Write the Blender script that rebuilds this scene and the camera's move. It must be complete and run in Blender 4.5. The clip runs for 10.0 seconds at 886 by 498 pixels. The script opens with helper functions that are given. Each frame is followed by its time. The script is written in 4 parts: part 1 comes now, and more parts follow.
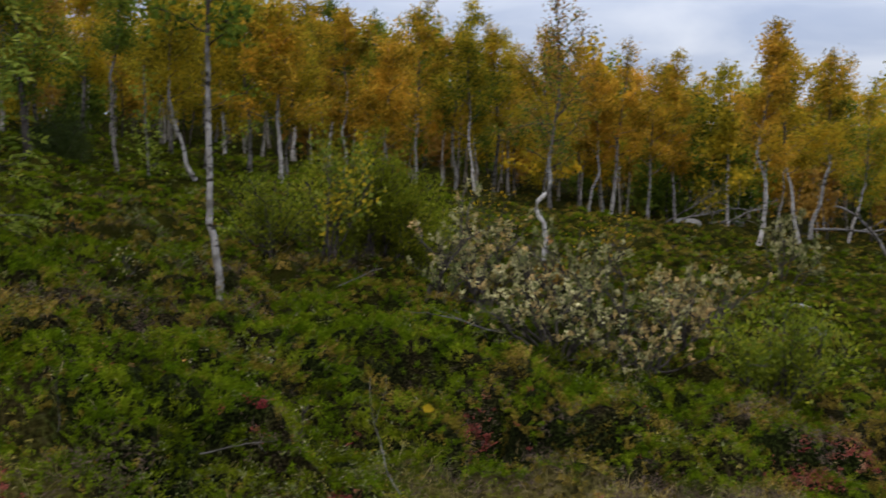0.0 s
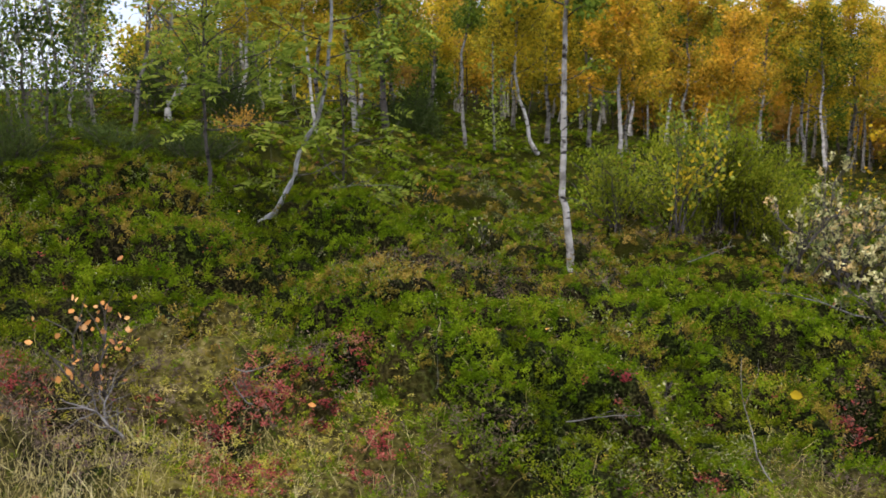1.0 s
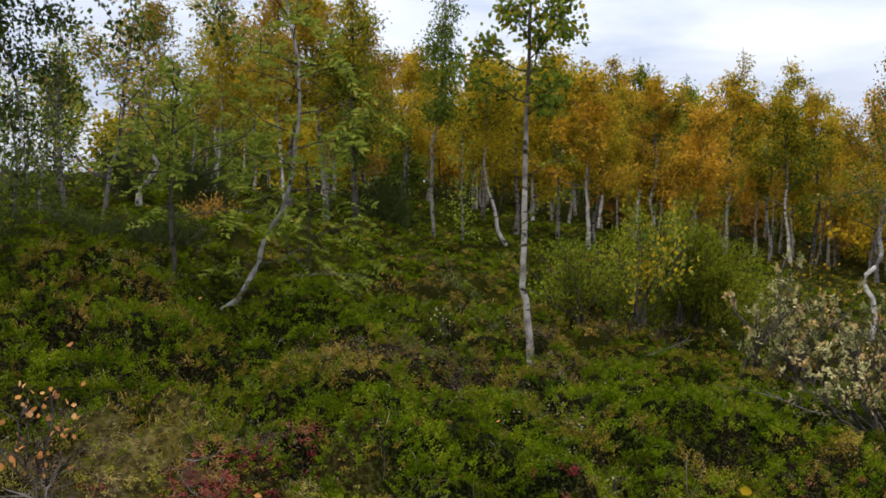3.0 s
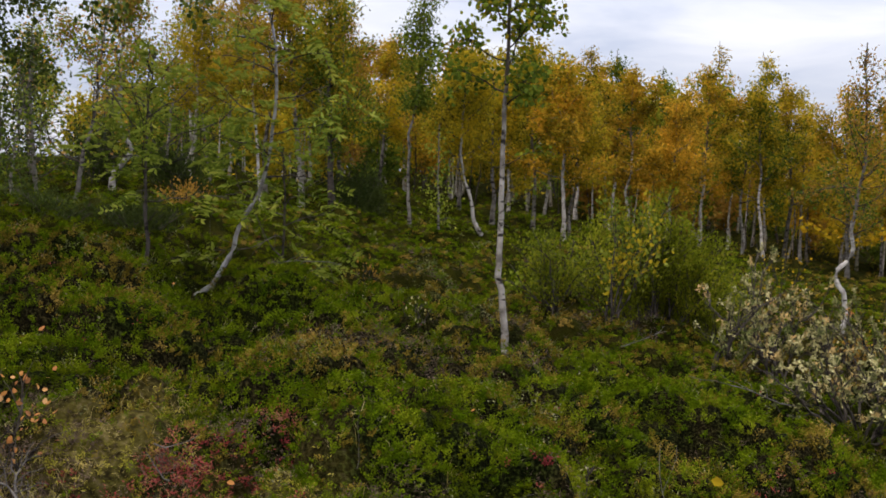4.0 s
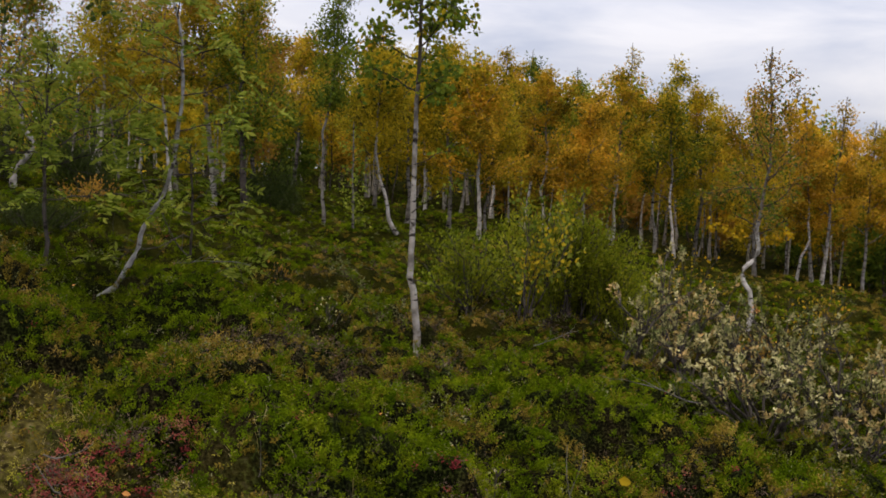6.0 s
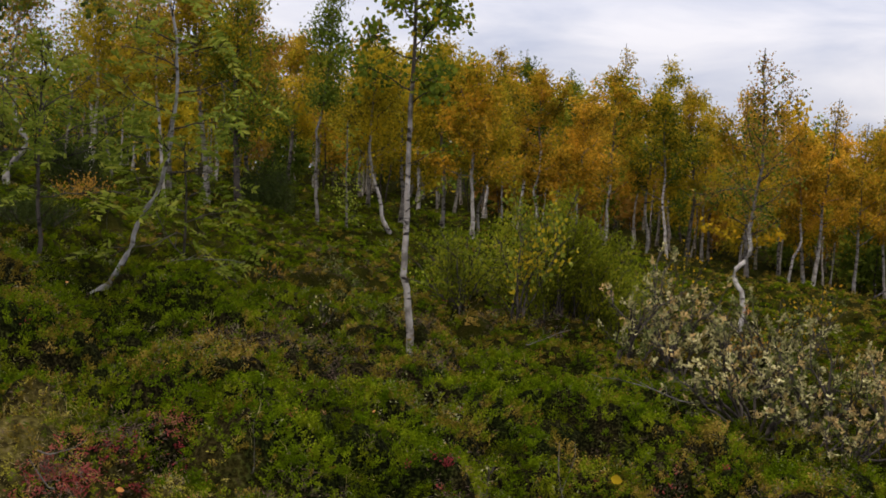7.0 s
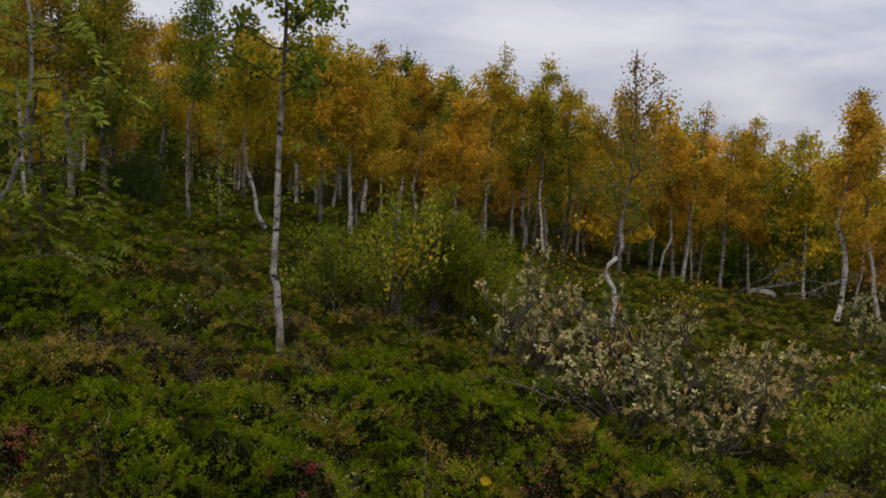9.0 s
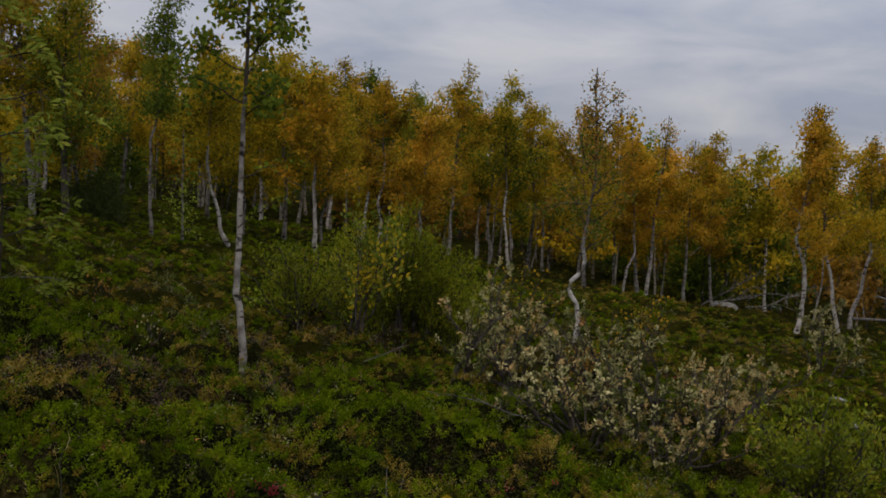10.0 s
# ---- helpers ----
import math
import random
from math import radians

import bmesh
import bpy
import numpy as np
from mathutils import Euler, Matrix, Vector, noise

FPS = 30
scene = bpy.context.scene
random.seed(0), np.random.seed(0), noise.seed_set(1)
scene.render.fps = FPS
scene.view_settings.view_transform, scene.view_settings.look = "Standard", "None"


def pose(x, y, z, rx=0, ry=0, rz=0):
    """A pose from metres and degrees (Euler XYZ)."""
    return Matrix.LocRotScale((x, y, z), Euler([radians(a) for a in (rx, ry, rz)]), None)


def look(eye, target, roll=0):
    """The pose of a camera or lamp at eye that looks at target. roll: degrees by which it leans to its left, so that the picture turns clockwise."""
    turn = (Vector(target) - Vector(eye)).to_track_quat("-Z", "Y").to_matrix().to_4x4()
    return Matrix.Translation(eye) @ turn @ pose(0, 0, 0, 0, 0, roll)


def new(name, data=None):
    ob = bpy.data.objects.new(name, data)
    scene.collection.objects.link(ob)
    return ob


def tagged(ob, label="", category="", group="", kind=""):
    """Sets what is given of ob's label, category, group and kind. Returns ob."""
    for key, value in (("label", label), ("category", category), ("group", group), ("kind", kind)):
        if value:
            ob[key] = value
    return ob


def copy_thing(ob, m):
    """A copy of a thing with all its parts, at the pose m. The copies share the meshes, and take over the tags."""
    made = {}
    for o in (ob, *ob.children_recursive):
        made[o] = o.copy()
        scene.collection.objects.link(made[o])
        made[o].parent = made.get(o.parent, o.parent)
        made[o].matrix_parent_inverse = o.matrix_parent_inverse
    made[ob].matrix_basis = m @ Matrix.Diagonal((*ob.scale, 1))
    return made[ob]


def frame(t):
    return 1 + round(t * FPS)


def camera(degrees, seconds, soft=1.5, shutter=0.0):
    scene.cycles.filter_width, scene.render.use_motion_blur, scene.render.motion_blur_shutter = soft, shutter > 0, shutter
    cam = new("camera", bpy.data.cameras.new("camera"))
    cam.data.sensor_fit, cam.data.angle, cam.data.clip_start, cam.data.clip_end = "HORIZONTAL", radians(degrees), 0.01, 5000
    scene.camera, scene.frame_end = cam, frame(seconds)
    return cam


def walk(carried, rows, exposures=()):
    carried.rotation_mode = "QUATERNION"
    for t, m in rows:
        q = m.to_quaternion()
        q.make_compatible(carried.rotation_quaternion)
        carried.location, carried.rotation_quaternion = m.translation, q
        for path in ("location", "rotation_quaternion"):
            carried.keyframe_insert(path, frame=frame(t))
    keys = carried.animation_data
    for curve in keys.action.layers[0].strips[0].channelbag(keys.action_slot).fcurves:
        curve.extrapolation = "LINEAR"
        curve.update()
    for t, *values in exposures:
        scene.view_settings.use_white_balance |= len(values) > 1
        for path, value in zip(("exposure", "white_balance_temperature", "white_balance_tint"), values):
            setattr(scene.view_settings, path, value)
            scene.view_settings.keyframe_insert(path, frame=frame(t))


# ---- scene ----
# The camera: hand-held at eye height, swinging over the heath
cam = camera(48.2, 10.0, soft=1.8, shutter=0.2)
walk(cam, [
    (0, pose(0.063, -0.076, 1.603, 82.66, -1.26, -4.77)),
    (0.5, pose(-0.046, -0.060, 1.581, 81.00, -1.68, 5.52)),
    (1, pose(-0.115, -0.031, 1.572, 81.04, -0.23, 13.99)),
    (1.5, pose(-0.154, 0.001, 1.564, 82.25, -2.58, 14.48)),
    (2, pose(-0.097, -0.039, 1.586, 86.22, -0.60, 14.83)),
    (2.5, pose(-0.033, -0.060, 1.596, 86.10, -1.06, 13.92)),
    (3, pose(-0.005, -0.071, 1.597, 86.15, -1.31, 12.64)),
    (4.5, pose(-0.023, -0.038, 1.590, 85.33, -2.59, 10.43)),
    (5, pose(-0.010, 0.002, 1.597, 85.41, -2.22, 8.52)),
    (5.5, pose(0.006, 0.025, 1.608, 85.49, -2.69, 7.12)),
    (6, pose(0.019, 0.015, 1.602, 85.67, -2.57, 6.54)),
    (7.5, pose(0.018, -0.009, 1.598, 85.66, -2.98, 6.06)),
    (8, pose(0.019, 0.053, 1.609, 85.53, -2.65, 6.01)),
    (8.5, pose(0.039, 0.095, 1.608, 85.55, -2.65, 2.58)),
    (9, pose(0.073, 0.118, 1.616, 85.70, -3.61, -0.66)),
    (9.5, pose(0.094, 0.120, 1.628, 85.86, -3.63, -2.10)),
    (10, pose(0.100, 0.061, 1.652, 86.66, -3.34, -2.62)),
], exposures=[(0.0, 0.1, 6250, 14), (0.5, 0.3, 6350, 15), (1.0, 1.1, 6350, 14), (1.5, 1.25, 6350, 14), (2.0, 0.9, 6450, 11), (2.5, 0.48, 6550, 11), (3.0, 0.46, 6650, 13), (5.0, 0.27, 6950, 16), (8.0, 0.18, 7050, 18), (9.0, -0.13, 6950, 17), (10.0, -0.55, 6850, 15)])

# ---- light: an overcast northern sky with a weak veiled sun ----
SUN_EL, SUN_AZ = radians(68), radians(215)
world = bpy.data.worlds.new("overcast_sky")
scene.world = world
world.use_nodes = True
wn, wl = world.node_tree.nodes, world.node_tree.links
wn.clear()
w_out, w_bg = wn.new("ShaderNodeOutputWorld"), wn.new("ShaderNodeBackground")
w_sky = wn.new("ShaderNodeTexSky")
w_sky.sky_type, w_sky.sun_disc = "NISHITA", False
w_sky.sun_elevation, w_sky.sun_rotation = SUN_EL, SUN_AZ
w_scale = wn.new("ShaderNodeVectorMath")
w_scale.operation = "SCALE"
w_scale.inputs["Scale"].default_value = 0.1
w_co, w_map, w_noise, w_ramp, w_mix = (wn.new("ShaderNode" + k) for k in ("TexCoord", "Mapping", "TexNoise", "ValToRGB", "MixRGB"))
w_map.inputs["Scale"].default_value = (1.3, 1.3, 5.0)
w_map.inputs["Rotation"].default_value = (0.05, 0.08, 0.0)
w_noise.inputs["Scale"].default_value, w_noise.inputs["Detail"].default_value = 4.2, 6.0
w_noise.inputs["Distortion"].default_value = 0.4
w_ramp.color_ramp.elements[0].position, w_ramp.color_ramp.elements[0].color = 0.34, (0.54, 0.625, 0.79, 1)
w_ramp.color_ramp.elements[1].position, w_ramp.color_ramp.elements[1].color = 0.66, (0.86, 0.915, 1.0, 1)
w_mix.inputs["Fac"].default_value = 0.88
wl.new(w_co.outputs["Generated"], w_map.inputs["Vector"])
wl.new(w_map.outputs["Vector"], w_noise.inputs["Vector"])
wl.new(w_noise.outputs["Fac"], w_ramp.inputs["Fac"])
wl.new(w_sky.outputs["Color"], w_scale.inputs[0])
wl.new(w_scale.outputs["Vector"], w_mix.inputs["Color1"])
wl.new(w_ramp.outputs["Color"], w_mix.inputs["Color2"])
wl.new(w_mix.outputs["Color"], w_bg.inputs["Color"])
# an overcast sky is about three times as bright overhead as at the horizon
w_sep, w_up, w_lum = wn.new("ShaderNodeSeparateXYZ"), wn.new("ShaderNodeMath"), wn.new("ShaderNodeMath")
w_up.operation, w_up.inputs[1].default_value = "MAXIMUM", 0.0
w_lum.operation, w_lum.inputs[1].default_value, w_lum.inputs[2].default_value = "MULTIPLY_ADD", 1.55, 0.71
wl.new(w_co.outputs["Generated"], w_sep.inputs[0])
wl.new(w_sep.outputs["Z"], w_up.inputs[0])
wl.new(w_up.outputs[0], w_lum.inputs[0])
wl.new(w_lum.outputs[0], w_bg.inputs["Strength"])
wl.new(w_bg.outputs["Background"], w_out.inputs["Surface"])

sun = new("sun", bpy.data.lights.new("sun", "SUN"))
sun.data.energy, sun.data.angle, sun.data.color = 1.2, radians(30), (1.0, 0.95, 0.88)
sun.matrix_world = look((0, 0, 0), (-math.sin(SUN_AZ) * math.cos(SUN_EL), -math.cos(SUN_AZ) * math.cos(SUN_EL), -math.sin(SUN_EL)))


# ---- materials ----
def material(name):
    m = bpy.data.materials.new(name)
    m.use_nodes = True
    m.node_tree.nodes.clear()
    return m, m.node_tree.nodes, m.node_tree.links


def ramp(nodes, colours, low=0.0, high=1.0):
    r = nodes.new("ShaderNodeValToRGB")
    e = r.color_ramp.elements
    for i, c in enumerate(colours):
        at = low + (high - low) * i / max(1, len(colours) - 1)
        k = e[i] if i < 2 else e.new(at)
        k.position, k.color = at, (*c, 1)
    return r


def leaf_material(name, colours, rough=0.6, see_through=0.4, patch=1.5, gloss=0.02, own=0.65, drift=1.9):
    """Leaves: each its own shade out of a few, with a drift of shade from bough to bough."""
    m, n, l = material(name)
    geo, co, noise_t, add, clamp = n.new("ShaderNodeNewGeometry"), n.new("ShaderNodeTexCoord"), n.new("ShaderNodeTexNoise"), n.new("ShaderNodeMath"), n.new("ShaderNodeMath")
    info = n.new("ShaderNodeObjectInfo")
    noise_t.inputs["Scale"].default_value, noise_t.inputs["Detail"].default_value = patch, 2.0
    l.new(co.outputs["Object"], noise_t.inputs["Vector"])
    add.operation, add.inputs[1].default_value = "MULTIPLY_ADD", own
    l.new(geo.outputs["Random Per Island"], add.inputs[0])
    clamp.operation, clamp.inputs[1].default_value, clamp.inputs[2].default_value = "MULTIPLY_ADD", drift, 0.5 - 0.5 * own - 0.5 * drift
    l.new(noise_t.outputs["Fac"], clamp.inputs[0])
    l.new(clamp.outputs[0], add.inputs[2])
    r = ramp(n, colours)
    l.new(add.outputs[0], r.inputs["Fac"])
    hsv, hv = n.new("ShaderNodeHueSaturation"), n.new("ShaderNodeMapRange")
    hv.inputs["To Min"].default_value, hv.inputs["To Max"].default_value = 0.82, 1.18
    l.new(info.outputs["Random"], hv.inputs["Value"])
    l.new(hv.outputs[0], hsv.inputs["Value"])
    l.new(r.outputs["Color"], hsv.inputs["Color"])
    bsdf, tr, mix, out = n.new("ShaderNodeBsdfPrincipled"), n.new("ShaderNodeBsdfTranslucent"), n.new("ShaderNodeMixShader"), n.new("ShaderNodeOutputMaterial")
    bsdf.inputs["Roughness"].default_value = rough
    bsdf.inputs["Specular IOR Level"].default_value = gloss
    l.new(hsv.outputs["Color"], bsdf.inputs["Base Color"])
    l.new(hsv.outputs["Color"], tr.inputs["Color"])
    mix.inputs["Fac"].default_value = see_through
    l.new(bsdf.outputs["BSDF"], mix.inputs[1])
    l.new(tr.outputs["BSDF"], mix.inputs[2])
    l.new(mix.outputs["Shader"], out.inputs["Surface"])
    return m


def bark_material(name, pale, dark, marks=0.5, stretch=0.16, rough=0.8, young=None):
    """Bark with dark bands across the stem, blotches and fine relief."""
    m, n, l = material(name)
    co, mp, big, small, mix, mix2, bump = (n.new("ShaderNode" + k) for k in ("TexCoord", "Mapping", "TexNoise", "TexNoise", "MixRGB", "MixRGB", "Bump"))
    mp.inputs["Scale"].default_value = (2.2, 2.2, 0.8 / stretch)
    l.new(co.outputs["Object"], mp.inputs["Vector"])
    big.inputs["Scale"].default_value, big.inputs["Detail"].default_value = 3.5, 5.0
    l.new(mp.outputs["Vector"], big.inputs["Vector"])
    small.inputs["Scale"].default_value, small.inputs["Detail"].default_value = 11.0, 4.0
    l.new(co.outputs["Object"], small.inputs["Vector"])
    r1 = ramp(n, [dark, dark, pale, pale], marks - 0.14, marks + 0.02)
    l.new(big.outputs["Fac"], r1.inputs["Fac"])
    r2 = ramp(n, [(0.30, 0.28, 0.25), (0.75, 0.74, 0.72), (1.1, 1.1, 1.1)], 0.36, 0.62)
    l.new(small.outputs["Fac"], r2.inputs["Fac"])
    mix.blend_type, mix.inputs["Fac"].default_value = "MULTIPLY", 0.8
    l.new(r1.outputs["Color"], mix.inputs["Color1"])
    l.new(r2.outputs["Color"], mix.inputs["Color2"])
    if young:
        # the young wood above that height is still brown
        sep, grad, brown = n.new("ShaderNodeSeparateXYZ"), n.new("ShaderNodeMath"), n.new("ShaderNodeMixRGB")
        l.new(co.outputs["Object"], sep.inputs[0])
        grad.operation, grad.inputs[1].default_value = "MULTIPLY_ADD", 2.5
        wob = n.new("ShaderNodeMath")
        wob.operation, wob.inputs[1].default_value, wob.inputs[2].default_value = "MULTIPLY_ADD", 1.2, -young - 0.6
        l.new(big.outputs["Fac"], wob.inputs[0])
        plus = n.new("ShaderNodeMath")
        l.new(sep.outputs["Z"], plus.inputs[0])
        l.new(wob.outputs[0], plus.inputs[1])
        l.new(plus.outputs[0], grad.inputs[0])
        grad.inputs[2].default_value, grad.use_clamp = 0.5, True
        half = n.new("ShaderNodeMath")
        half.operation, half.inputs[1].default_value = "MULTIPLY", 0.85
        l.new(grad.outputs[0], half.inputs[0])
        brown.inputs["Color2"].default_value = (0.085, 0.063, 0.046, 1)
        l.new(half.outputs[0], brown.inputs["Fac"])
        l.new(mix.outputs["Color"], brown.inputs["Color1"])
        mix = brown
    info, hv, hsv = n.new("ShaderNodeObjectInfo"), n.new("ShaderNodeMapRange"), n.new("ShaderNodeHueSaturation")
    hv.inputs["To Min"].default_value, hv.inputs["To Max"].default_value = 0.65, 1.15
    l.new(info.outputs["Random"], hv.inputs["Value"])
    l.new(hv.outputs[0], hsv.inputs["Value"])
    l.new(mix.outputs["Color"], hsv.inputs["Color"])
    bump.inputs["Strength"].default_value, bump.inputs["Distance"].default_value = 0.5, 0.008
    l.new(big.outputs["Fac"], bump.inputs["Height"])
    bsdf, out = n.new("ShaderNodeBsdfPrincipled"), n.new("ShaderNodeOutputMaterial")
    bsdf.inputs["Roughness"].default_value = rough
    bsdf.inputs["Specular IOR Level"].default_value = 0.06
    l.new(hsv.outputs["Color"], bsdf.inputs["Base Color"])
    l.new(bump.outputs["Normal"], bsdf.inputs["Normal"])
    l.new(bsdf.outputs["BSDF"], out.inputs["Surface"])
    return m


def ground_material(name, colours, scale=1.3, moss=False, fine=26.0):
    m, n, l = material(name)
    co, big, small, mix, bump = (n.new("ShaderNode" + k) for k in ("TexCoord", "TexNoise", "TexNoise", "MixRGB", "Bump"))
    for t, s, d in ((big, scale, 4.0), (small, fine, 4.0)):
        t.inputs["Scale"].default_value, t.inputs["Detail"].default_value = s, d
        l.new(co.outputs["Object"], t.inputs["Vector"])
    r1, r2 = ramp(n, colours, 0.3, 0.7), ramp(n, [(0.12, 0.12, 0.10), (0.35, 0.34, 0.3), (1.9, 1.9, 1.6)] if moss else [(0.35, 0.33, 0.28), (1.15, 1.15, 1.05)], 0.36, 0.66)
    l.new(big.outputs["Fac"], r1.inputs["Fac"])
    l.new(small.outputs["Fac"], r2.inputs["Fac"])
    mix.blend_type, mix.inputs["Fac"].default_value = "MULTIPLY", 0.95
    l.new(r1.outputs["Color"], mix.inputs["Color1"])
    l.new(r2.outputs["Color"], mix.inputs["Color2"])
    if moss:
        # moss and lichen where the heath stands open
        att, lay, tone = n.new("ShaderNodeAttribute"), n.new("ShaderNodeMixRGB"), ramp(n, [(0.022, 0.016, 0.006), (0.055, 0.042, 0.011), (0.12, 0.098, 0.02), (0.16, 0.12, 0.05)], 0.32, 0.68)
        att.attribute_name = "moss"
        mid = n.new("ShaderNodeTexNoise")
        mid.inputs["Scale"].default_value, mid.inputs["Detail"].default_value = 28.0, 8.0
        l.new(co.outputs["Object"], mid.inputs["Vector"])
        l.new(mid.outputs["Fac"], tone.inputs["Fac"])
        l.new(att.outputs["Fac"], lay.inputs["Fac"])
        l.new(mix.outputs["Color"], lay.inputs["Color1"])
        l.new(tone.outputs["Color"], lay.inputs["Color2"])
        # a mossy carpet further out, near black to paint shade into the creases
        carpet, knit, grain = n.new("ShaderNodeAttribute"), n.new("ShaderNodeMixRGB"), n.new("ShaderNodeTexNoise")
        carpet.attribute_name = "carpet"
        grain.inputs["Scale"].default_value, grain.inputs["Detail"].default_value = 5.0, 8.0
        l.new(co.outputs["Object"], grain.inputs["Vector"])
        green = ramp(n, [(0.008, 0.008, 0.001), (0.016, 0.017, 0.002), (0.030, 0.029, 0.003), (0.036, 0.028, 0.006)], 0.3, 0.7)
        l.new(grain.outputs["Fac"], green.inputs["Fac"])
        l.new(carpet.outputs["Fac"], knit.inputs["Fac"])
        l.new(lay.outputs["Color"], knit.inputs["Color1"])
        l.new(green.outputs["Color"], knit.inputs["Color2"])
        mix = knit
    bump.inputs["Strength"].default_value, bump.inputs["Distance"].default_value = 0.9, 0.04
    l.new(small.outputs["Fac"], bump.inputs["Height"])
    bsdf, out = n.new("ShaderNodeBsdfPrincipled"), n.new("ShaderNodeOutputMaterial")
    bsdf.inputs["Roughness"].default_value = 0.95
    bsdf.inputs["Specular IOR Level"].default_value = 0.02
    l.new(mix.outputs["Color"], bsdf.inputs["Base Color"])
    l.new(bump.outputs["Normal"], bsdf.inputs["Normal"])
    l.new(bsdf.outputs["BSDF"], out.inputs["Surface"])
    return m


# peat and moss toned near black, so gaps between cushions carry painted shade
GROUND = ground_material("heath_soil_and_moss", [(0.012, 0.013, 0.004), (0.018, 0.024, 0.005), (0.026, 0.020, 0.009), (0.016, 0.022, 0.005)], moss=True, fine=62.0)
STONE = ground_material("lichened_grey_stone", [(0.22, 0.21, 0.20), (0.34, 0.33, 0.31), (0.28, 0.26, 0.27)], 6.0)
BARK_WHITE = bark_material("birch_bark_white", (0.47, 0.42, 0.36), (0.055, 0.047, 0.040), 0.455, 0.14, young=1.95)
BARK_HOOK = bark_material("birch_bark_white_foot_dark_above", (0.74, 0.68, 0.60), (0.06, 0.05, 0.042), 0.44, 0.2, young=1.45)
BARK_BENT = bark_material("birch_bark_clean_white", (0.50, 0.46, 0.40), (0.06, 0.05, 0.045), 0.44, 0.2)
BARK_GREY = bark_material("birch_bark_grey", (0.21, 0.185, 0.155), (0.04, 0.034, 0.028), 0.49)
BARK_ROWAN = bark_material("rowan_bark_pale_grey", (0.36, 0.34, 0.31), (0.07, 0.06, 0.05), 0.44, 0.2)
BARK_DARK = bark_material("dark_twig_bark", (0.070, 0.054, 0.040), (0.026, 0.021, 0.017), 0.45)
BARK_DARK = bark_material("dark_twig_bark", (0.085, 0.070, 0.058), (0.03, 0.025, 0.022), 0.45)
DEADWOOD = bark_material("weathered_dead_wood", (0.18, 0.16, 0.14), (0.06, 0.052, 0.045), 0.46, 3.0)

L_GREEN = leaf_material("leaves_green", [(0.055, 0.082, 0.009), (0.145, 0.19, 0.017), (0.27, 0.315, 0.03), (0.46, 0.41, 0.036)], see_through=0.5)
L_DEEP = leaf_material("leaves_deep_green", [(0.03, 0.05, 0.007), (0.075, 0.11, 0.012), (0.14, 0.19, 0.02), (0.28, 0.27, 0.024)])
L_OLIVE = leaf_material("leaves_olive_yellow", [(0.085, 0.080, 0.008), (0.245, 0.205, 0.014), (0.47, 0.345, 0.020), (0.66, 0.44, 0.026)], see_through=0.5)
L_YELLOW = leaf_material("leaves_yellow", [(0.12, 0.095, 0.008), (0.33, 0.235, 0.014), (0.58, 0.365, 0.018), (0.70, 0.38, 0.018)], see_through=0.45)
L_ORANGE = leaf_material("leaves_orange", [(0.085, 0.070, 0.008), (0.27, 0.18, 0.014), (0.54, 0.305, 0.024), (0.74, 0.38, 0.036)], see_through=0.42)
L_RUST = leaf_material("leaves_rust", [(0.16, 0.10, 0.02), (0.32, 0.18, 0.03), (0.42, 0.22, 0.035), (0.40, 0.27, 0.07)])
L_FROND = leaf_material("leaves_fresh_green_sprays", [(0.062, 0.092, 0.010), (0.125, 0.168, 0.017), (0.205, 0.245, 0.03), (0.31, 0.31, 0.042)], 0.6, 0.4)
L_FROND = leaf_material("leaves_fresh_green_sprays", [(0.075, 0.105, 0.012), (0.15, 0.19, 0.02), (0.25, 0.285, 0.038), (0.38, 0.37, 0.055)], 0.6, 0.4)
L_WILLOW = leaf_material("willow_leaves_green", [(0.055, 0.070, 0.005), (0.145, 0.170, 0.010), (0.26, 0.275, 0.017), (0.40, 0.37, 0.028)], 0.6, 0.4)
L_PALE = leaf_material("willow_leaves_felted_grey", [(0.12, 0.115, 0.036), (0.27, 0.25, 0.10), (0.43, 0.38, 0.165), (0.56, 0.475, 0.23)], 0.75, 0.15, 5.0)
L_BUFF = leaf_material("willow_leaves_buff", [(0.12, 0.095, 0.03), (0.28, 0.21, 0.075), (0.46, 0.325, 0.125), (0.56, 0.34, 0.13)], 0.75, 0.15, 5.0)
L_SAGE = leaf_material("willow_leaves_sage_green", [(0.045, 0.06, 0.015), (0.10, 0.115, 0.032), (0.18, 0.185, 0.065), (0.30, 0.26, 0.10)], 0.7, 0.15, 5.0)
L_JUNIPER = leaf_material("juniper_needles", [(0.022, 0.034, 0.008), (0.045, 0.062, 0.013), (0.075, 0.092, 0.02)], 0.6, 0.1)
L_APRICOT = leaf_material("leaves_apricot", [(0.22, 0.10, 0.05), (0.50, 0.20, 0.06), (0.68, 0.30, 0.08), (0.74, 0.42, 0.18)], 0.5, 0.35, own=0.9)
# green leaves with their backlit darkness put into the colour, letting little light through
L_BACKLIT = leaf_material("green_leaves_backlit_dark", [(0.02, 0.035, 0.008), (0.045, 0.065, 0.012), (0.08, 0.11, 0.018), (0.14, 0.16, 0.025)], 0.5, 0.12)
H_BILBERRY = leaf_material("bilberry_leaves", [(0.032, 0.050, 0.0016), (0.078, 0.108, 0.0024), (0.158, 0.185, 0.0048), (0.311, 0.295, 0.0112)], 0.6, 0.15, 5.0, 0.0, 0.3, 2.2)
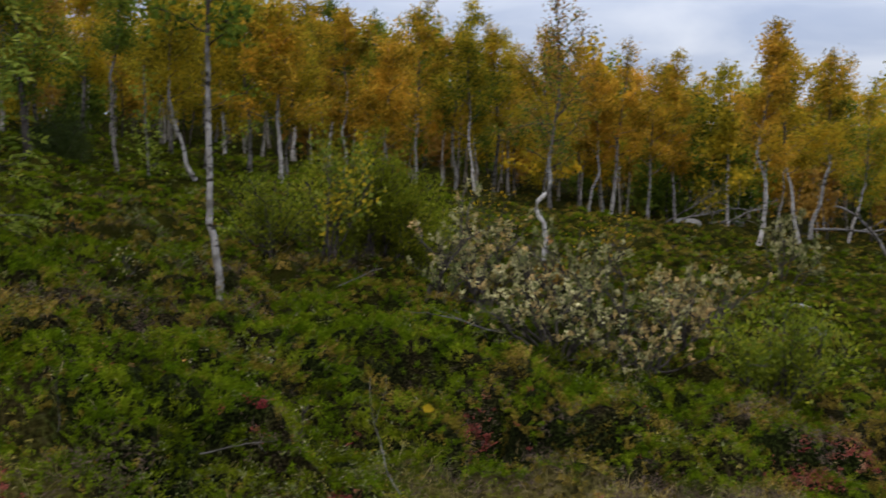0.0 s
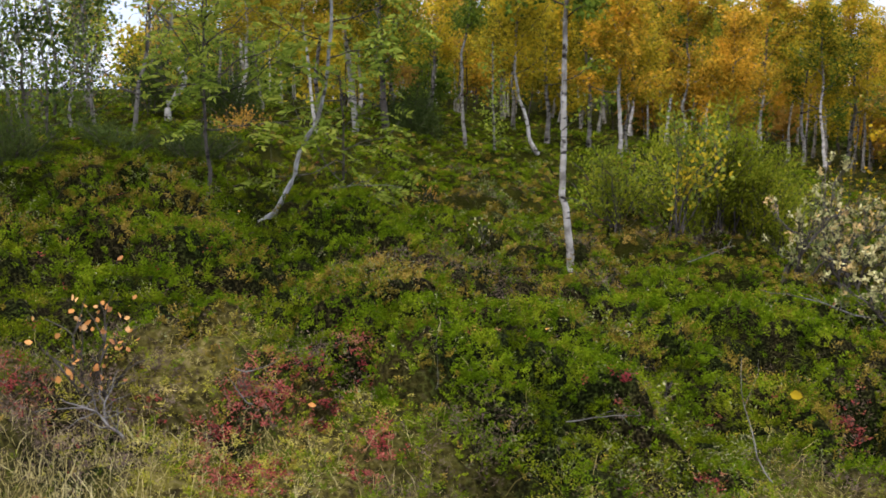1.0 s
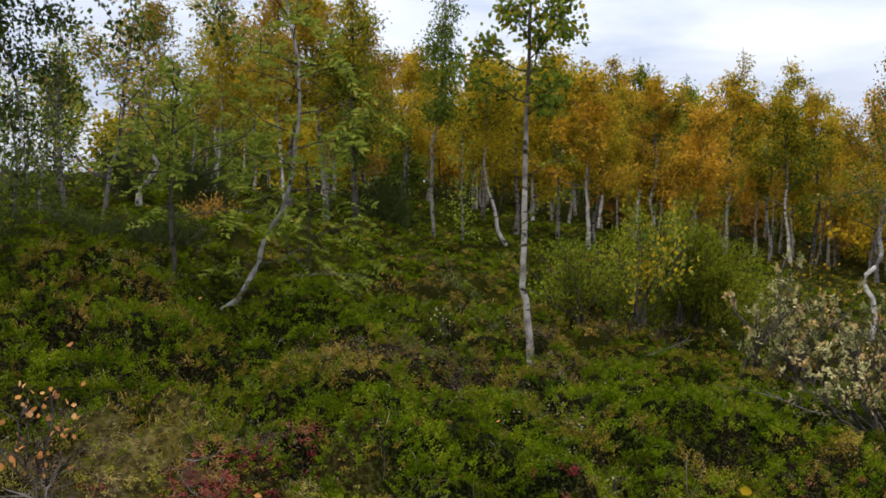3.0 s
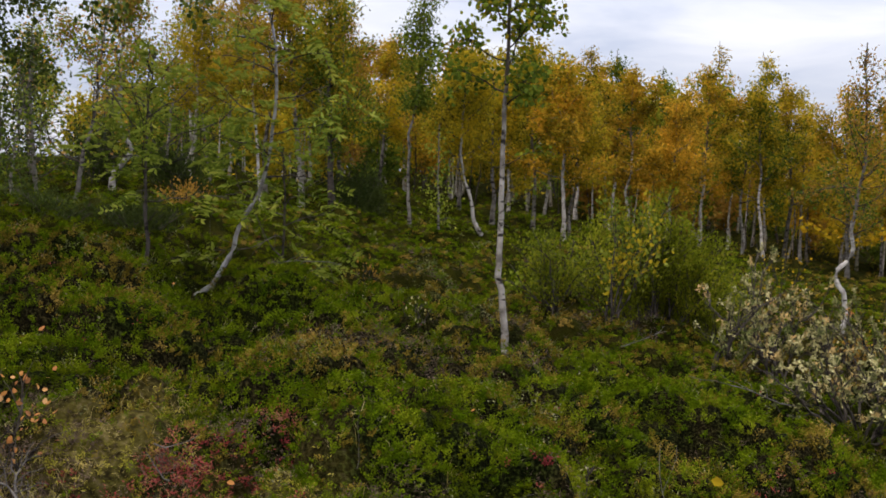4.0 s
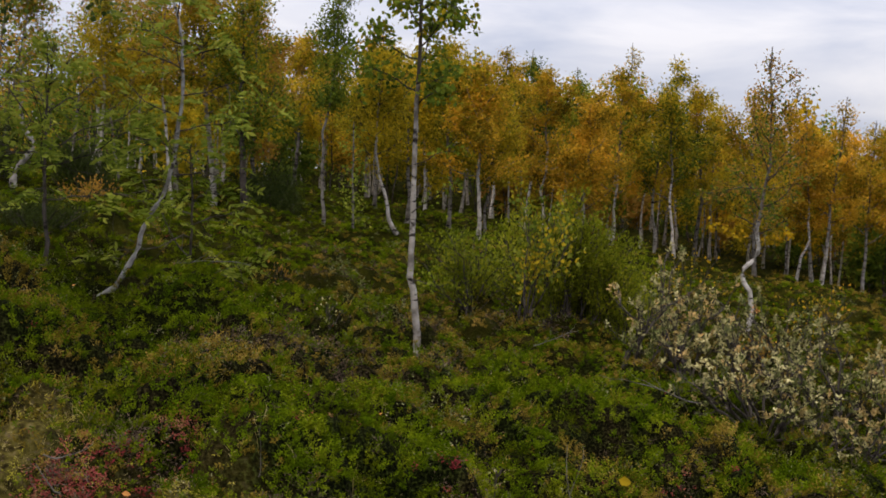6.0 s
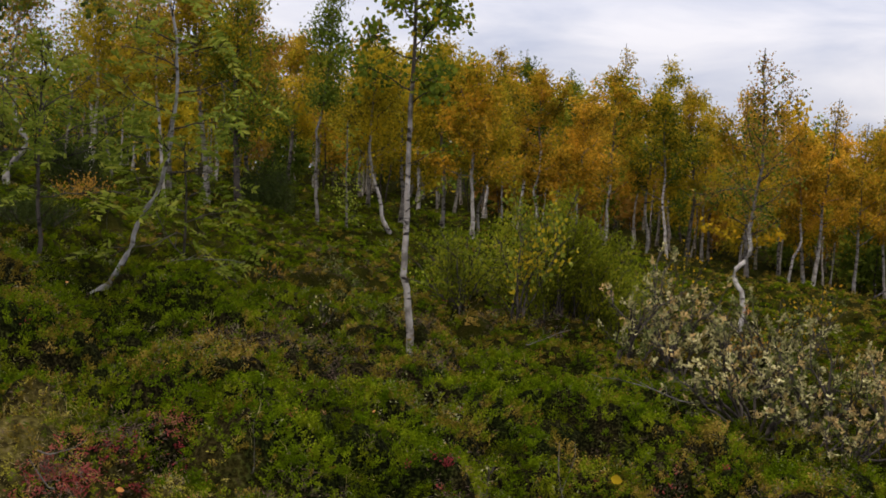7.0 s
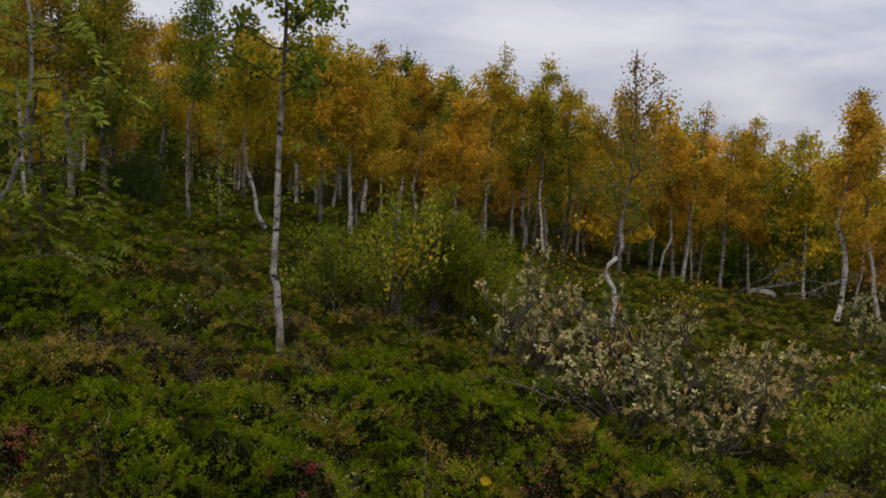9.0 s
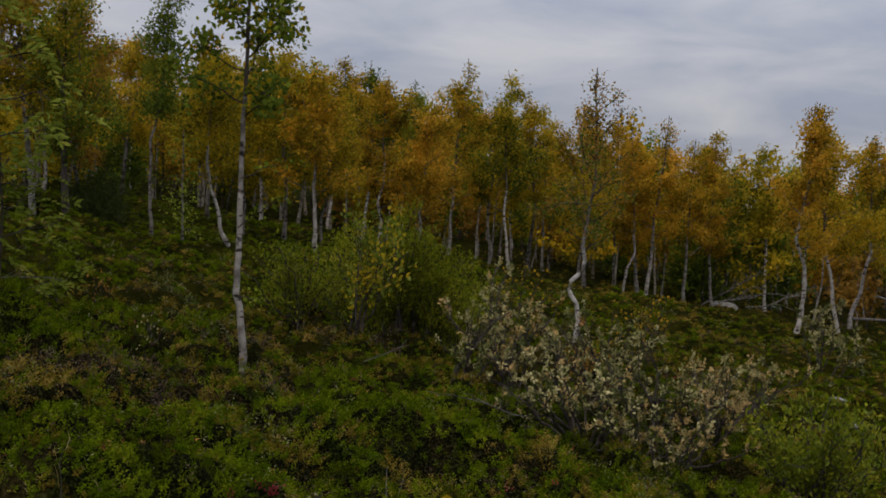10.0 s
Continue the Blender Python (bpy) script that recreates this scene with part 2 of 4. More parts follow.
H_BILBERRY = leaf_material("bilberry_leaves", [(0.029, 0.052, 0.002), (0.066, 0.106, 0.003), (0.125, 0.168, 0.006), (0.215, 0.235, 0.012)], 0.6, 0.15, 5.0, 0.0, 0.3, 2.2)
H_CROW = leaf_material("crowberry_needles", [(0.025, 0.031, 0.0008), (0.055, 0.063, 0.0016), (0.104, 0.112, 0.0024), (0.218, 0.20, 0.0064)], 0.6, 0.12, 5.0, 0.0, 0.3, 2.2)
H_CROW = leaf_material("crowberry_needles", [(0.022, 0.031, 0.001), (0.045, 0.060, 0.002), (0.082, 0.100, 0.003), (0.15, 0.155, 0.008)], 0.6, 0.12, 5.0, 0.0, 0.3, 2.2)
H_OLIVE = leaf_material("heath_leaves_olive", [(0.057, 0.036, 0.0032), (0.136, 0.088, 0.0072), (0.251, 0.158, 0.0144), (0.414, 0.245, 0.0360)], 0.6, 0.12, 5.0, 0.0, 0.3, 2.2)
H_OLIVE = leaf_material("heath_leaves_olive", [(0.048, 0.034, 0.005), (0.11, 0.078, 0.010), (0.19, 0.130, 0.020), (0.29, 0.185, 0.045)], 0.6, 0.12, 5.0, 0.0, 0.3, 2.2)
H_RED = leaf_material("bearberry_leaves_red", [(0.12, 0.015, 0.017), (0.24, 0.034, 0.036), (0.31, 0.085, 0.06), (0.33, 0.19, 0.09)], 0.5, 0.2, 9.0, 0.02, 0.3, 2.2)
H_GREY = leaf_material("bog_leaves_grey_green", [(0.06, 0.07, 0.02), (0.12, 0.13, 0.045), (0.20, 0.20, 0.085), (0.29, 0.26, 0.13)], 0.6, 0.15, 3.0, 0.02)
H_MOSS = leaf_material("moss_tips_yellow_green", [(0.09, 0.085, 0.008), (0.19, 0.175, 0.014), (0.32, 0.28, 0.030), (0.42, 0.32, 0.09)], 0.8, 0.15, 6.0, 0.02, 0.25, 2.4)
H_STRAW = leaf_material("dry_grass_straw", [(0.20, 0.15, 0.05), (0.36, 0.28, 0.10), (0.55, 0.46, 0.22)], 0.6, 0.2)
H_HEATHER = leaf_material("heather_twigs_mauve", [(0.045, 0.026, 0.011), (0.10, 0.058, 0.028), (0.20, 0.120, 0.065)], 0.7, 0.1, 8.0, 0.02, 0.25, 2.4)
H_HEATHER = leaf_material("heather_twigs_mauve", [(0.04, 0.028, 0.018), (0.09, 0.060, 0.042), (0.17, 0.115, 0.085)], 0.7, 0.1, 8.0, 0.02, 0.25, 2.4)


# ---- the lie of the land ----
def lattice(ix, iy, seed):
    h = (ix.astype(np.int64) * 374761393 + iy.astype(np.int64) * 668265263 + seed * 974711) & 0x7FFFFFFF
    h = ((h ^ (h >> 13)) * 1274126177) & 0x7FFFFFFF
    return ((h ^ (h >> 16)) & 0xFFFF) / 65535.0


def field(x, y, size, seed):
    """Smooth noise from 0 to 1 with lumps of that size in metres."""
    u, v = np.asarray(x, float) / size, np.asarray(y, float) / size
    i, j = np.floor(u), np.floor(v)
    a, b = u - i, v - j
    a, b = a * a * (3 - 2 * a), b * b * (3 - 2 * b)
    q = lambda p, r: lattice(i + p, j + r, seed)
    return (q(0, 0) * (1 - a) + q(1, 0) * a) * (1 - b) + (q(0, 1) * (1 - a) + q(1, 1) * a) * b


MOUNDS = [(-0.85, 4.25, 0.75, 0.24), (-3.75, 5.95, 0.75, 0.20), (-2.45, 6.95, 0.75, 0.20), (-1.75, 4.75, 0.60, 0.13), (-0.30, 5.5, 0.8, 0.13),
          (-2.9, 5.0, 0.6, 0.14), (-1.0, 5.6, 0.5, 0.08), (0.7, 6.0, 0.6, 0.10), (-5.2, 9.2, 1.0, 0.22), (-1.6, 10.2, 1.2, 0.12), (-0.92, 7.0, 0.35, -0.06)]


def cells(x, y, size, seed):
    """The distance to the nearest of scattered centres, in cell widths, and that centre's own random number."""
    u, v = np.asarray(x, float) / size, np.asarray(y, float) / size
    i, j = np.floor(u), np.floor(v)
    best, who = np.full(np.shape(u), 9.0), np.zeros(np.shape(u))
    for p in (-1, 0, 1):
        for q in (-1, 0, 1):
            a, b = i + p, j + q
            d = np.hypot(a + 0.15 + 0.7 * lattice(a, b, seed) - u, b + 0.15 + 0.7 * lattice(a, b, seed + 1) - v)
            near = d < best
            best, who = np.where(near, d, best), np.where(near, lattice(a, b, seed + 2), who)
    return best, who


def warp(x, y):
    return x + 0.22 * (field(x, y, 0.35, 8) - 0.5), y + 0.22 * (field(x, y, 0.35, 9) - 0.5)


def cushion(x, y):
    """Domes of heath, from 0 in the creases between them to 1 on top."""
    wx, wy = warp(x, y)
    d1, w1 = cells(wx, wy, 0.78, 4)
    big = np.sqrt(np.clip(1 - (d1 / 0.62) ** 2, 0, 1)) * (0.45 + 0.55 * w1)
    return 0.6 * big + 0.4 * lump(x, y)


def tuft(x, y):
    """Small tufts on the cushions, a hand wide: 0 between them to 1 on top."""
    wx, wy = x + 0.05 * field(x, y, 0.09, 61), y + 0.05 * field(x, y, 0.09, 62)
    d, w = cells(wx, wy, 0.13, 24)
    return np.sqrt(np.clip(1 - (d / 0.66) ** 2, 0, 1)) * (0.5 + 0.5 * w)


def lump(x, y):
    """Lumps a foot wide: 0 in the gaps between them to 1 on top."""
    wx, wy = warp(x, y)
    d, w = cells(wx, wy, 0.27, 14)
    return np.sqrt(np.clip(1 - (d / 0.62) ** 2, 0, 1)) * (0.5 + 0.5 * w)


def spots(x, y, *places):
    m = np.zeros_like(x)
    for px, py, r in places:
        m = np.maximum(m, np.exp(-((x - px) ** 2 + (y - py) ** 2) / (r * r)))
    return m


def open_zone(x, y):
    """1 on the bare, mossy strip close by, 0 on the thick heath."""
    d = np.hypot(x, y) + 0.5 * (field(x, y, 1.1, 21) - 0.5) + 0.5 * (field(x, y, 0.4, 22) - 0.5) - 0.75 * np.clip((x + 0.2) / 1.5, 0, 1)
    m = np.clip((4.2 - d) / 0.35, 0, 1)
    return m * (1 - np.clip(1.6 * spots(x, y, (-0.75, 4.1, 0.75), (-0.2, 4.4, 0.5)), 0, 1))


def ground_z(x, y):
    x, y = np.asarray(x, float), np.asarray(y, float)
    z = np.where(x < 0, 1.15 * np.tanh(-0.17 * x / 1.15), -2.2 * np.tanh(0.14 * x / 2.2)) + 0.35 * np.tanh(y / 30)
    for mx, my, r, h in MOUNDS:
        z = z + h * np.exp(-((x - mx) ** 2 + (y - my) ** 2) / (r * r * 0.6))
    far = np.clip(1.4 - np.hypot(x, y) / 60, 0, 1)
    return z + far * (0.20 * (field(x, y, 1.3, 3) - 0.5) + 0.55 * (cushion(x, y) - 0.50) * (1 - 0.45 * open_zone(x, y)) + 0.5 * (field(x, y, 9, 5) - 0.5) * np.clip(np.hypot(x, y) / 20 - 0.5, 0, 1))


def gz(x, y):
    return float(ground_z(x, y))


# ---- mesh helpers ----
def mesh_of(name, verts, faces, mat, smooth=False):
    """A mesh from arrays: verts n x 3, faces n x 3 or n x 4."""
    me = bpy.data.meshes.new(name)
    verts, faces = np.asarray(verts, np.float32), np.asarray(faces, np.int32)
    k = faces.shape[1]
    me.vertices.add(len(verts))
    me.vertices.foreach_set("co", verts.ravel())
    me.loops.add(faces.size)
    me.loops.foreach_set("vertex_index", faces.ravel())
    me.polygons.add(len(faces))
    me.polygons.foreach_set("loop_start", np.arange(0, faces.size, k, dtype=np.int32))
    me.polygons.foreach_set("use_smooth", np.full(len(faces), smooth))
    me.update(calc_edges=True)
    me.materials.append(mat)
    return me


def part(name, me, parent, label=""):
    ob = new(name, me)
    ob.parent = parent
    return tagged(ob, label)


def thing(name, x, y, z, label, category, group=""):
    ob = new(name)
    ob.location = (x, y, z)
    return tagged(ob, label, category, group)


def tube(points, radii, sides=6):
    """A tapered limb along points, closed at its tip."""
    p, r = np.asarray(points, float), np.asarray(radii, float)
    t = np.gradient(p, axis=0)
    t /= np.linalg.norm(t, axis=1)[:, None] + 1e-9
    ref = np.where(np.abs(t[:, 2:3]) > 0.9, np.array([[1.0, 0, 0]]), np.array([[0, 0, 1.0]]))
    u = np.cross(t, ref)
    u /= np.linalg.norm(u, axis=1)[:, None] + 1e-9
    v = np.cross(t, u)
    a = np.arange(sides) * 2 * math.pi / sides
    ring = p[:, None] + r[:, None, None] * (np.cos(a)[None, :, None] * u[:, None] + np.sin(a)[None, :, None] * v[:, None])
    n = len(p)
    i, j = np.meshgrid(np.arange(n - 1), np.arange(sides), indexing="ij")
    k = (j + 1) % sides
    f = np.stack([i * sides + j, i * sides + k, (i + 1) * sides + k, (i + 1) * sides + j], -1).reshape(-1, 4)
    return ring.reshape(-1, 3), f


def forked(main, sides, shoots, shoot_sides=3):
    """One limb: a main tube with side shoots that grow out of its rings."""
    v, f = main
    vs, fs, n = [v], [f], len(v)
    for (sv, sf), ring in shoots:
        vs.append(sv)
        fs += [sf + n, np.array([[ring * sides, ring * sides + 1, n + 1, n]])]
        n += len(sv)
    return np.concatenate(vs), np.concatenate(fs)


def unit(v):
    return v / (np.linalg.norm(v, axis=-1, keepdims=True) + 1e-9)


def leaves(at, along, length, width, rng, rounded=False, plain=False, facing=None):
    """A small blade at each place, growing along a direction, turned at random about it."""
    n = len(at)
    a = unit(along)
    s = unit(np.cross(a, rng.normal(size=(n, 3)) * (1.0 if facing is None else 0.45) + (0.0 if facing is None else facing)))
    up = np.cross(s, a)
    L = (np.asarray(length) * rng.uniform(0.7, 1.25, n))[:, None]
    W = L * width
    if plain:
        v = np.stack([at - s * W * 0.45, at + s * W * 0.45, at + a * L], 1).reshape(-1, 3)
        return v, np.arange(3 * n).reshape(-1, 3)
    if rounded:
        v = np.stack([at, at + a * L * 0.35 + s * W * 0.5 + up * L * 0.08, at + a * L * 0.75 + s * W * 0.36, at + a * L - up * L * 0.06,
                      at + a * L * 0.75 - s * W * 0.36, at + a * L * 0.35 - s * W * 0.5 + up * L * 0.08], 1).reshape(-1, 3)
        k = np.arange(n)[:, None] * 6
        return v, np.concatenate([k + np.array([[0, 1, 2, 3]]), k + np.array([[0, 3, 4, 5]])])
    v = np.stack([at, at + a * L * 0.5 + s * W * 0.5 + up * L * 0.08, at + a * L, at + a * L * 0.5 - s * W * 0.5 + up * L * 0.08], 1).reshape(-1, 3)
    return v, np.arange(4 * n).reshape(-1, 4)


def pinnate(at, along, length, rng, pairs=5):
    """Feathered leaves: leaflets in pairs on both sides of a midrib, which droops to its tip."""
    n = len(at)
    a = unit(along)
    s = unit(np.cross(a, np.array([0, 0, 1.0]) + rng.normal(size=(n, 3)) * 0.25))
    L = length * rng.uniform(0.75, 1.2, n)
    pos, way = [], []
    for k in range(pairs):
        f = (k + 1.0) / (pairs + 0.5)
        rib = at + a * (L * f)[:, None] - np.array([0, 0, 1.0]) * (0.35 * L * f * f)[:, None]
        for side in (-1, 1):
            pos.append(rib)
            way.append(s * side + a * 0.7 + rng.normal(size=(n, 3)) * 0.1)
    pos.append(rib)
    way.append(a - np.array([0, 0, 0.5]))
    return leaves(np.concatenate(pos), np.concatenate(way), length * 0.36, 0.36, rng)


# ---- plants ----
def bough(start, way, length, rng, steps=6, rise=0.25, wander=0.25):
    """A wandering line of points that bends upward as it goes."""
    p, d, pts = np.array(start, float), unit(np.array(way, float)), [np.array(start, float)]
    for _ in range(steps):
        d = unit(d + rng.normal(size=3) * wander * 0.5 + np.array([0, 0, rise * 0.4]))
        p = p + d * length / steps
        pts.append(p)
    return np.array(pts)


def birch(x, y, h, r, leaf_mat, label, spine=(), crown=0.22, spread=1.0, n_leaves=6500, leaf=0.058, limbs=17, bark=None, seed=1,
          droop=0.0, clump=0.095, twigs=5, narrow=0.75, rounded=False, bare_top=0.0, extra=None, plain=False, feathered=0.0, name="birch_tree", group="birch wood", sides=8):
    """A mountain birch: a crooked tapered stem, rising limbs with twigs, and a loose crown of single leaves."""
    rng = np.random.default_rng(seed)
    bark = bark or BARK_WHITE
    tree = thing(name, x, y, gz(x, y) - 0.03, label, "tree", group)
    rings = 42 if len(spine) > 6 else 20 if sides > 5 else 9
    k = np.linspace(0, 1, rings)
    sx = np.interp(k, [0] + [s[0] for s in spine] + [1.001], [0] + [s[1] for s in spine] + [spine[-1][1] if spine else rng.normal() * 0.05 * h])
    calm = (0.12 if rings > 20 else 0.35) if spine else 1.0
    sy = np.cumsum(rng.normal(size=rings)) * 0.007 * h * math.sqrt(20 / rings)
    sx = sx + np.cumsum(rng.normal(size=rings)) * 0.006 * h * calm
    sx, sy = sx - sx[0], sy - sy[0]
    pts = np.stack([sx, sy, k * h], 1)
    rad = r * (1.0 - 0.93 * k) * (1 + 0.35 * np.exp(-k * 22)) + 0.004
    part("trunk", mesh_of("trunk", *tube(pts, rad, sides), bark, True), tree)
    at, way, load = [], [], []
    for i in range(limbs):
        u = crown + (0.97 - crown) * (i + rng.uniform(0, 0.9)) / limbs
        c = (u - crown) / (1 - crown)
        start = np.array([np.interp(u, k, pts[:, q]) for q in range(3)])
        ang = i * 2.4 + rng.uniform(-0.5, 0.5)
        reach = spread * (0.10 + 0.20 * (1 - c) + 1.0 * math.sin(math.pi * min(1, 0.22 + 0.78 * c) ** 0.85)) * rng.uniform(0.65, 1.15) * 0.8 * (1 - 0.35 * c ** 3)
        rise = 0.35 + 0.5 * c + 1.3 * c ** 3 - droop
        b = bough(start, (math.cos(ang), math.sin(ang), rise), reach, rng, 6, 0.3 - droop, 0.45)
        r0 = max(0.006, np.interp(u, k, rad) * 0.45)
        shoots = []
        for j in range(5):
            q = rng.integers(1, 6)
            w = unit(b[min(q + 1, 6)] - b[q]) + rng.normal(size=3) * 0.7 + np.array([0, 0, -droop])
            tw = bough(b[q], w, reach * rng.uniform(0.25, 0.5), rng, 3, 0.1 - droop, 0.5)
            if j < twigs:
                shoots.append((tube(tw, np.linspace(max(0.003, r0 * 0.35), 0.002, len(tw)), 3), int(q)))
            at += [tw[1:], (tw[1:] + tw[:-1]) / 2]
            d = np.gradient(tw, axis=0)
            way += [d[1:], d[:-1]]
        at += [b[2:]]
        way += [np.gradient(b, axis=0)[2:]]
        load += [np.full(sum(len(q) for q in at) - sum(len(q) for q in load), (0.15 * spread + reach) ** 1.2)]
        part("limb", mesh_of("limb", *forked(tube(b, np.linspace(r0, 0.003, len(b)), 3 if sides == 5 else 5), 3 if sides == 5 else 5, shoots), BARK_DARK if r < 0.03 else BARK_GREY, True), tree)
    at, way, load = np.concatenate(at), np.concatenate(way), np.concatenate(load)
    if bare_top:
        keep = at[:, 2] < h * (1 - bare_top * rng.random(len(at)))
        at, way, load = at[keep], way[keep], load[keep]
    load = load * np.where(rng.random(len(at)) < 0.42, 1.0, 0.06)
    pick = rng.choice(len(at), n_leaves, p=load / load.sum())
    pos = at[pick] + rng.normal(size=(n_leaves, 3)) * clump * np.array([1, 1, 0.8])
    grow = unit(way[pick]) + rng.normal(size=(n_leaves, 3)) * 0.9 + np.array([0, 0, -0.5])
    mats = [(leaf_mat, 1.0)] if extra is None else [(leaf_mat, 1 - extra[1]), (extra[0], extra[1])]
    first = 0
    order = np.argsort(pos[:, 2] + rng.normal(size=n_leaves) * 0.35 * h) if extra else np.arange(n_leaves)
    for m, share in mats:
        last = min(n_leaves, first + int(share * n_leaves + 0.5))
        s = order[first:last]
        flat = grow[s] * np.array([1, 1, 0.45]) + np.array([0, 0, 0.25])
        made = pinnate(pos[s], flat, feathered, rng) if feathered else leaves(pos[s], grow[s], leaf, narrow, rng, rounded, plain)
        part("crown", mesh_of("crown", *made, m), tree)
        first = last
    return tree


def shrub(name, x, y, width, height, leaf_mat, label, stems=14, n_leaves=3000, leaf=0.04, narrow=0.4, seed=1, depth=None, bark=None,
          thick=0.012, up=0.7, clump=0.05, foot=0.25, sparse_low=0.3, category="shrub", extra=None, rounded=False, tuft=1.0, lean=(0.0, 0.0), loose=0.6):
    """A bush of many stems that fan out of the ground, forked into twigs full of leaves."""
    rng = np.random.default_rng(seed)
    bark, depth = bark or BARK_DARK, depth or width
    bush = thing(name, x, y, gz(x, y) - 0.03, label, category)
    at, way = [], []
    for i in range(stems):
        a = i * 2.4 + rng.uniform(-0.6, 0.6)
        out = math.sqrt((i + 0.5) / stems)
        ex, ey = math.cos(a) * out * width / 2, math.sin(a) * out * depth / 2
        top = height * (1 - 0.45 * out * out) * rng.uniform(0.75, 1.05)
        fx, fy = ex * foot, ey * foot
        base_z = gz(x + fx, y + fy) - gz(x, y) - 0.02
        t = np.linspace(0, 1, 8)
        w = np.cumsum(rng.normal(size=(8, 3)), 0) * 0.035 * height
        b = np.stack([fx + (ex - fx) * t ** (0.8 + up * 0.6), fy + (ey - fy) * t ** (0.8 + up * 0.6), base_z + top * t], 1) + w * t[:, None] + np.array([lean[0], lean[1], 0.0]) * (t ** 1.3)[:, None]
        shoots = []
        for j in range(7):
            q = rng.integers(2, 7)
            d = unit(b[q] - b[q - 1]) + rng.normal(size=3) * 0.65 + np.array([0, 0, 0.2])
            tw = bough(b[q], d, height * rng.uniform(0.15, 0.35), rng, 3, 0.3, 0.4)
            shoots.append((tube(tw, np.linspace(0.004, 0.0015, len(tw)), 3), int(q)))
            at += [tw[1:], (tw[1:] + tw[:-1]) / 2]
            g = np.gradient(tw, axis=0)
            way += [g[1:], g[:-1]]
        at += [b[3:]]
        way += [np.gradient(b, axis=0)[3:]]
        part("stem", mesh_of("stem", *forked(tube(b, np.linspace(thick, 0.003, 8), 5), 5, shoots), bark, True), bush)
    at, way = np.concatenate(at), np.concatenate(way)
    keep = rng.random(len(at)) < sparse_low + (1 - sparse_low) * np.clip(at[:, 2] / (0.5 * height), 0, 1)
    at, way = at[keep], way[keep]
    tufts = rng.permutation(len(at))[:max(12, int(len(at) * tuft))]
    pick = tufts[rng.integers(0, len(tufts), n_leaves)]
    pos = at[pick] + rng.normal(size=(n_leaves, 3)) * clump
    pos[:, 2] = np.maximum(pos[:, 2], 0.02)
    grow = unit(way[pick]) + rng.normal(size=(n_leaves, 3)) * loose + np.array([0, 0, 0.25])
    cut = n_leaves if extra is None else int(n_leaves * (1 - extra[1]))
    part("foliage", mesh_of("foliage", *leaves(pos[:cut], grow[:cut], leaf, narrow, rng, rounded), leaf_mat), bush)
    if extra:
        part("foliage", mesh_of("foliage", *leaves(pos[cut:], grow[cut:], leaf, narrow, rng, rounded), extra[0]), bush)
    return bush


# ---- ground: one sheet to the horizon ----
ang = np.radians(np.concatenate([np.linspace(46, 144, 321)[:-1], np.linspace(144, 406, 71)[:-1]]))
rad = np.concatenate([[0.0], np.linspace(0.8, 2.6, 8), np.geomspace(2.75, 26, 300), np.geomspace(26.4, 60, 36), np.geomspace(75, 1500, 16)])
RR, AA = np.meshgrid(rad, ang, indexing="ij")
gx, gy = RR * np.cos(AA), RR * np.sin(AA)
sheet = np.stack([gx, gy, ground_z(gx, gy)], -1).reshape(-1, 3)
nr, na = RR.shape
gi, gj = np.meshgrid(np.arange(nr - 1), np.arange(na), indexing="ij")
gk = (gj + 1) % na
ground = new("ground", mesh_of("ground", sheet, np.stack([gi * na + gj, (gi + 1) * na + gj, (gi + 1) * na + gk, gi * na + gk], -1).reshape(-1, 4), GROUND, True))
cover = ground.data.attributes.new("moss", "FLOAT", "POINT")
cover.data.foreach_set("value", (open_zone(sheet[:, 0], sheet[:, 1]) * np.clip(2.4 * field(sheet[:, 0], sheet[:, 1], 0.35, 47) - 0.6, 0, 0.9)).astype(np.float32))
carpet = ground.data.attributes.new("carpet", "FLOAT", "POINT")
carpet.data.foreach_set("value", (np.clip((np.hypot(sheet[:, 0], sheet[:, 1]) - 6.5) / 3.5, 0, 1) * np.clip(0.75 + 0.8 * (field(sheet[:, 0], sheet[:, 1], 0.6, 48) - 0.3), 0, 1)).astype(np.float32))
tagged(ground, "mossy heath soil toned dark for shade, hummocky and sloping", "ground", kind="structure")


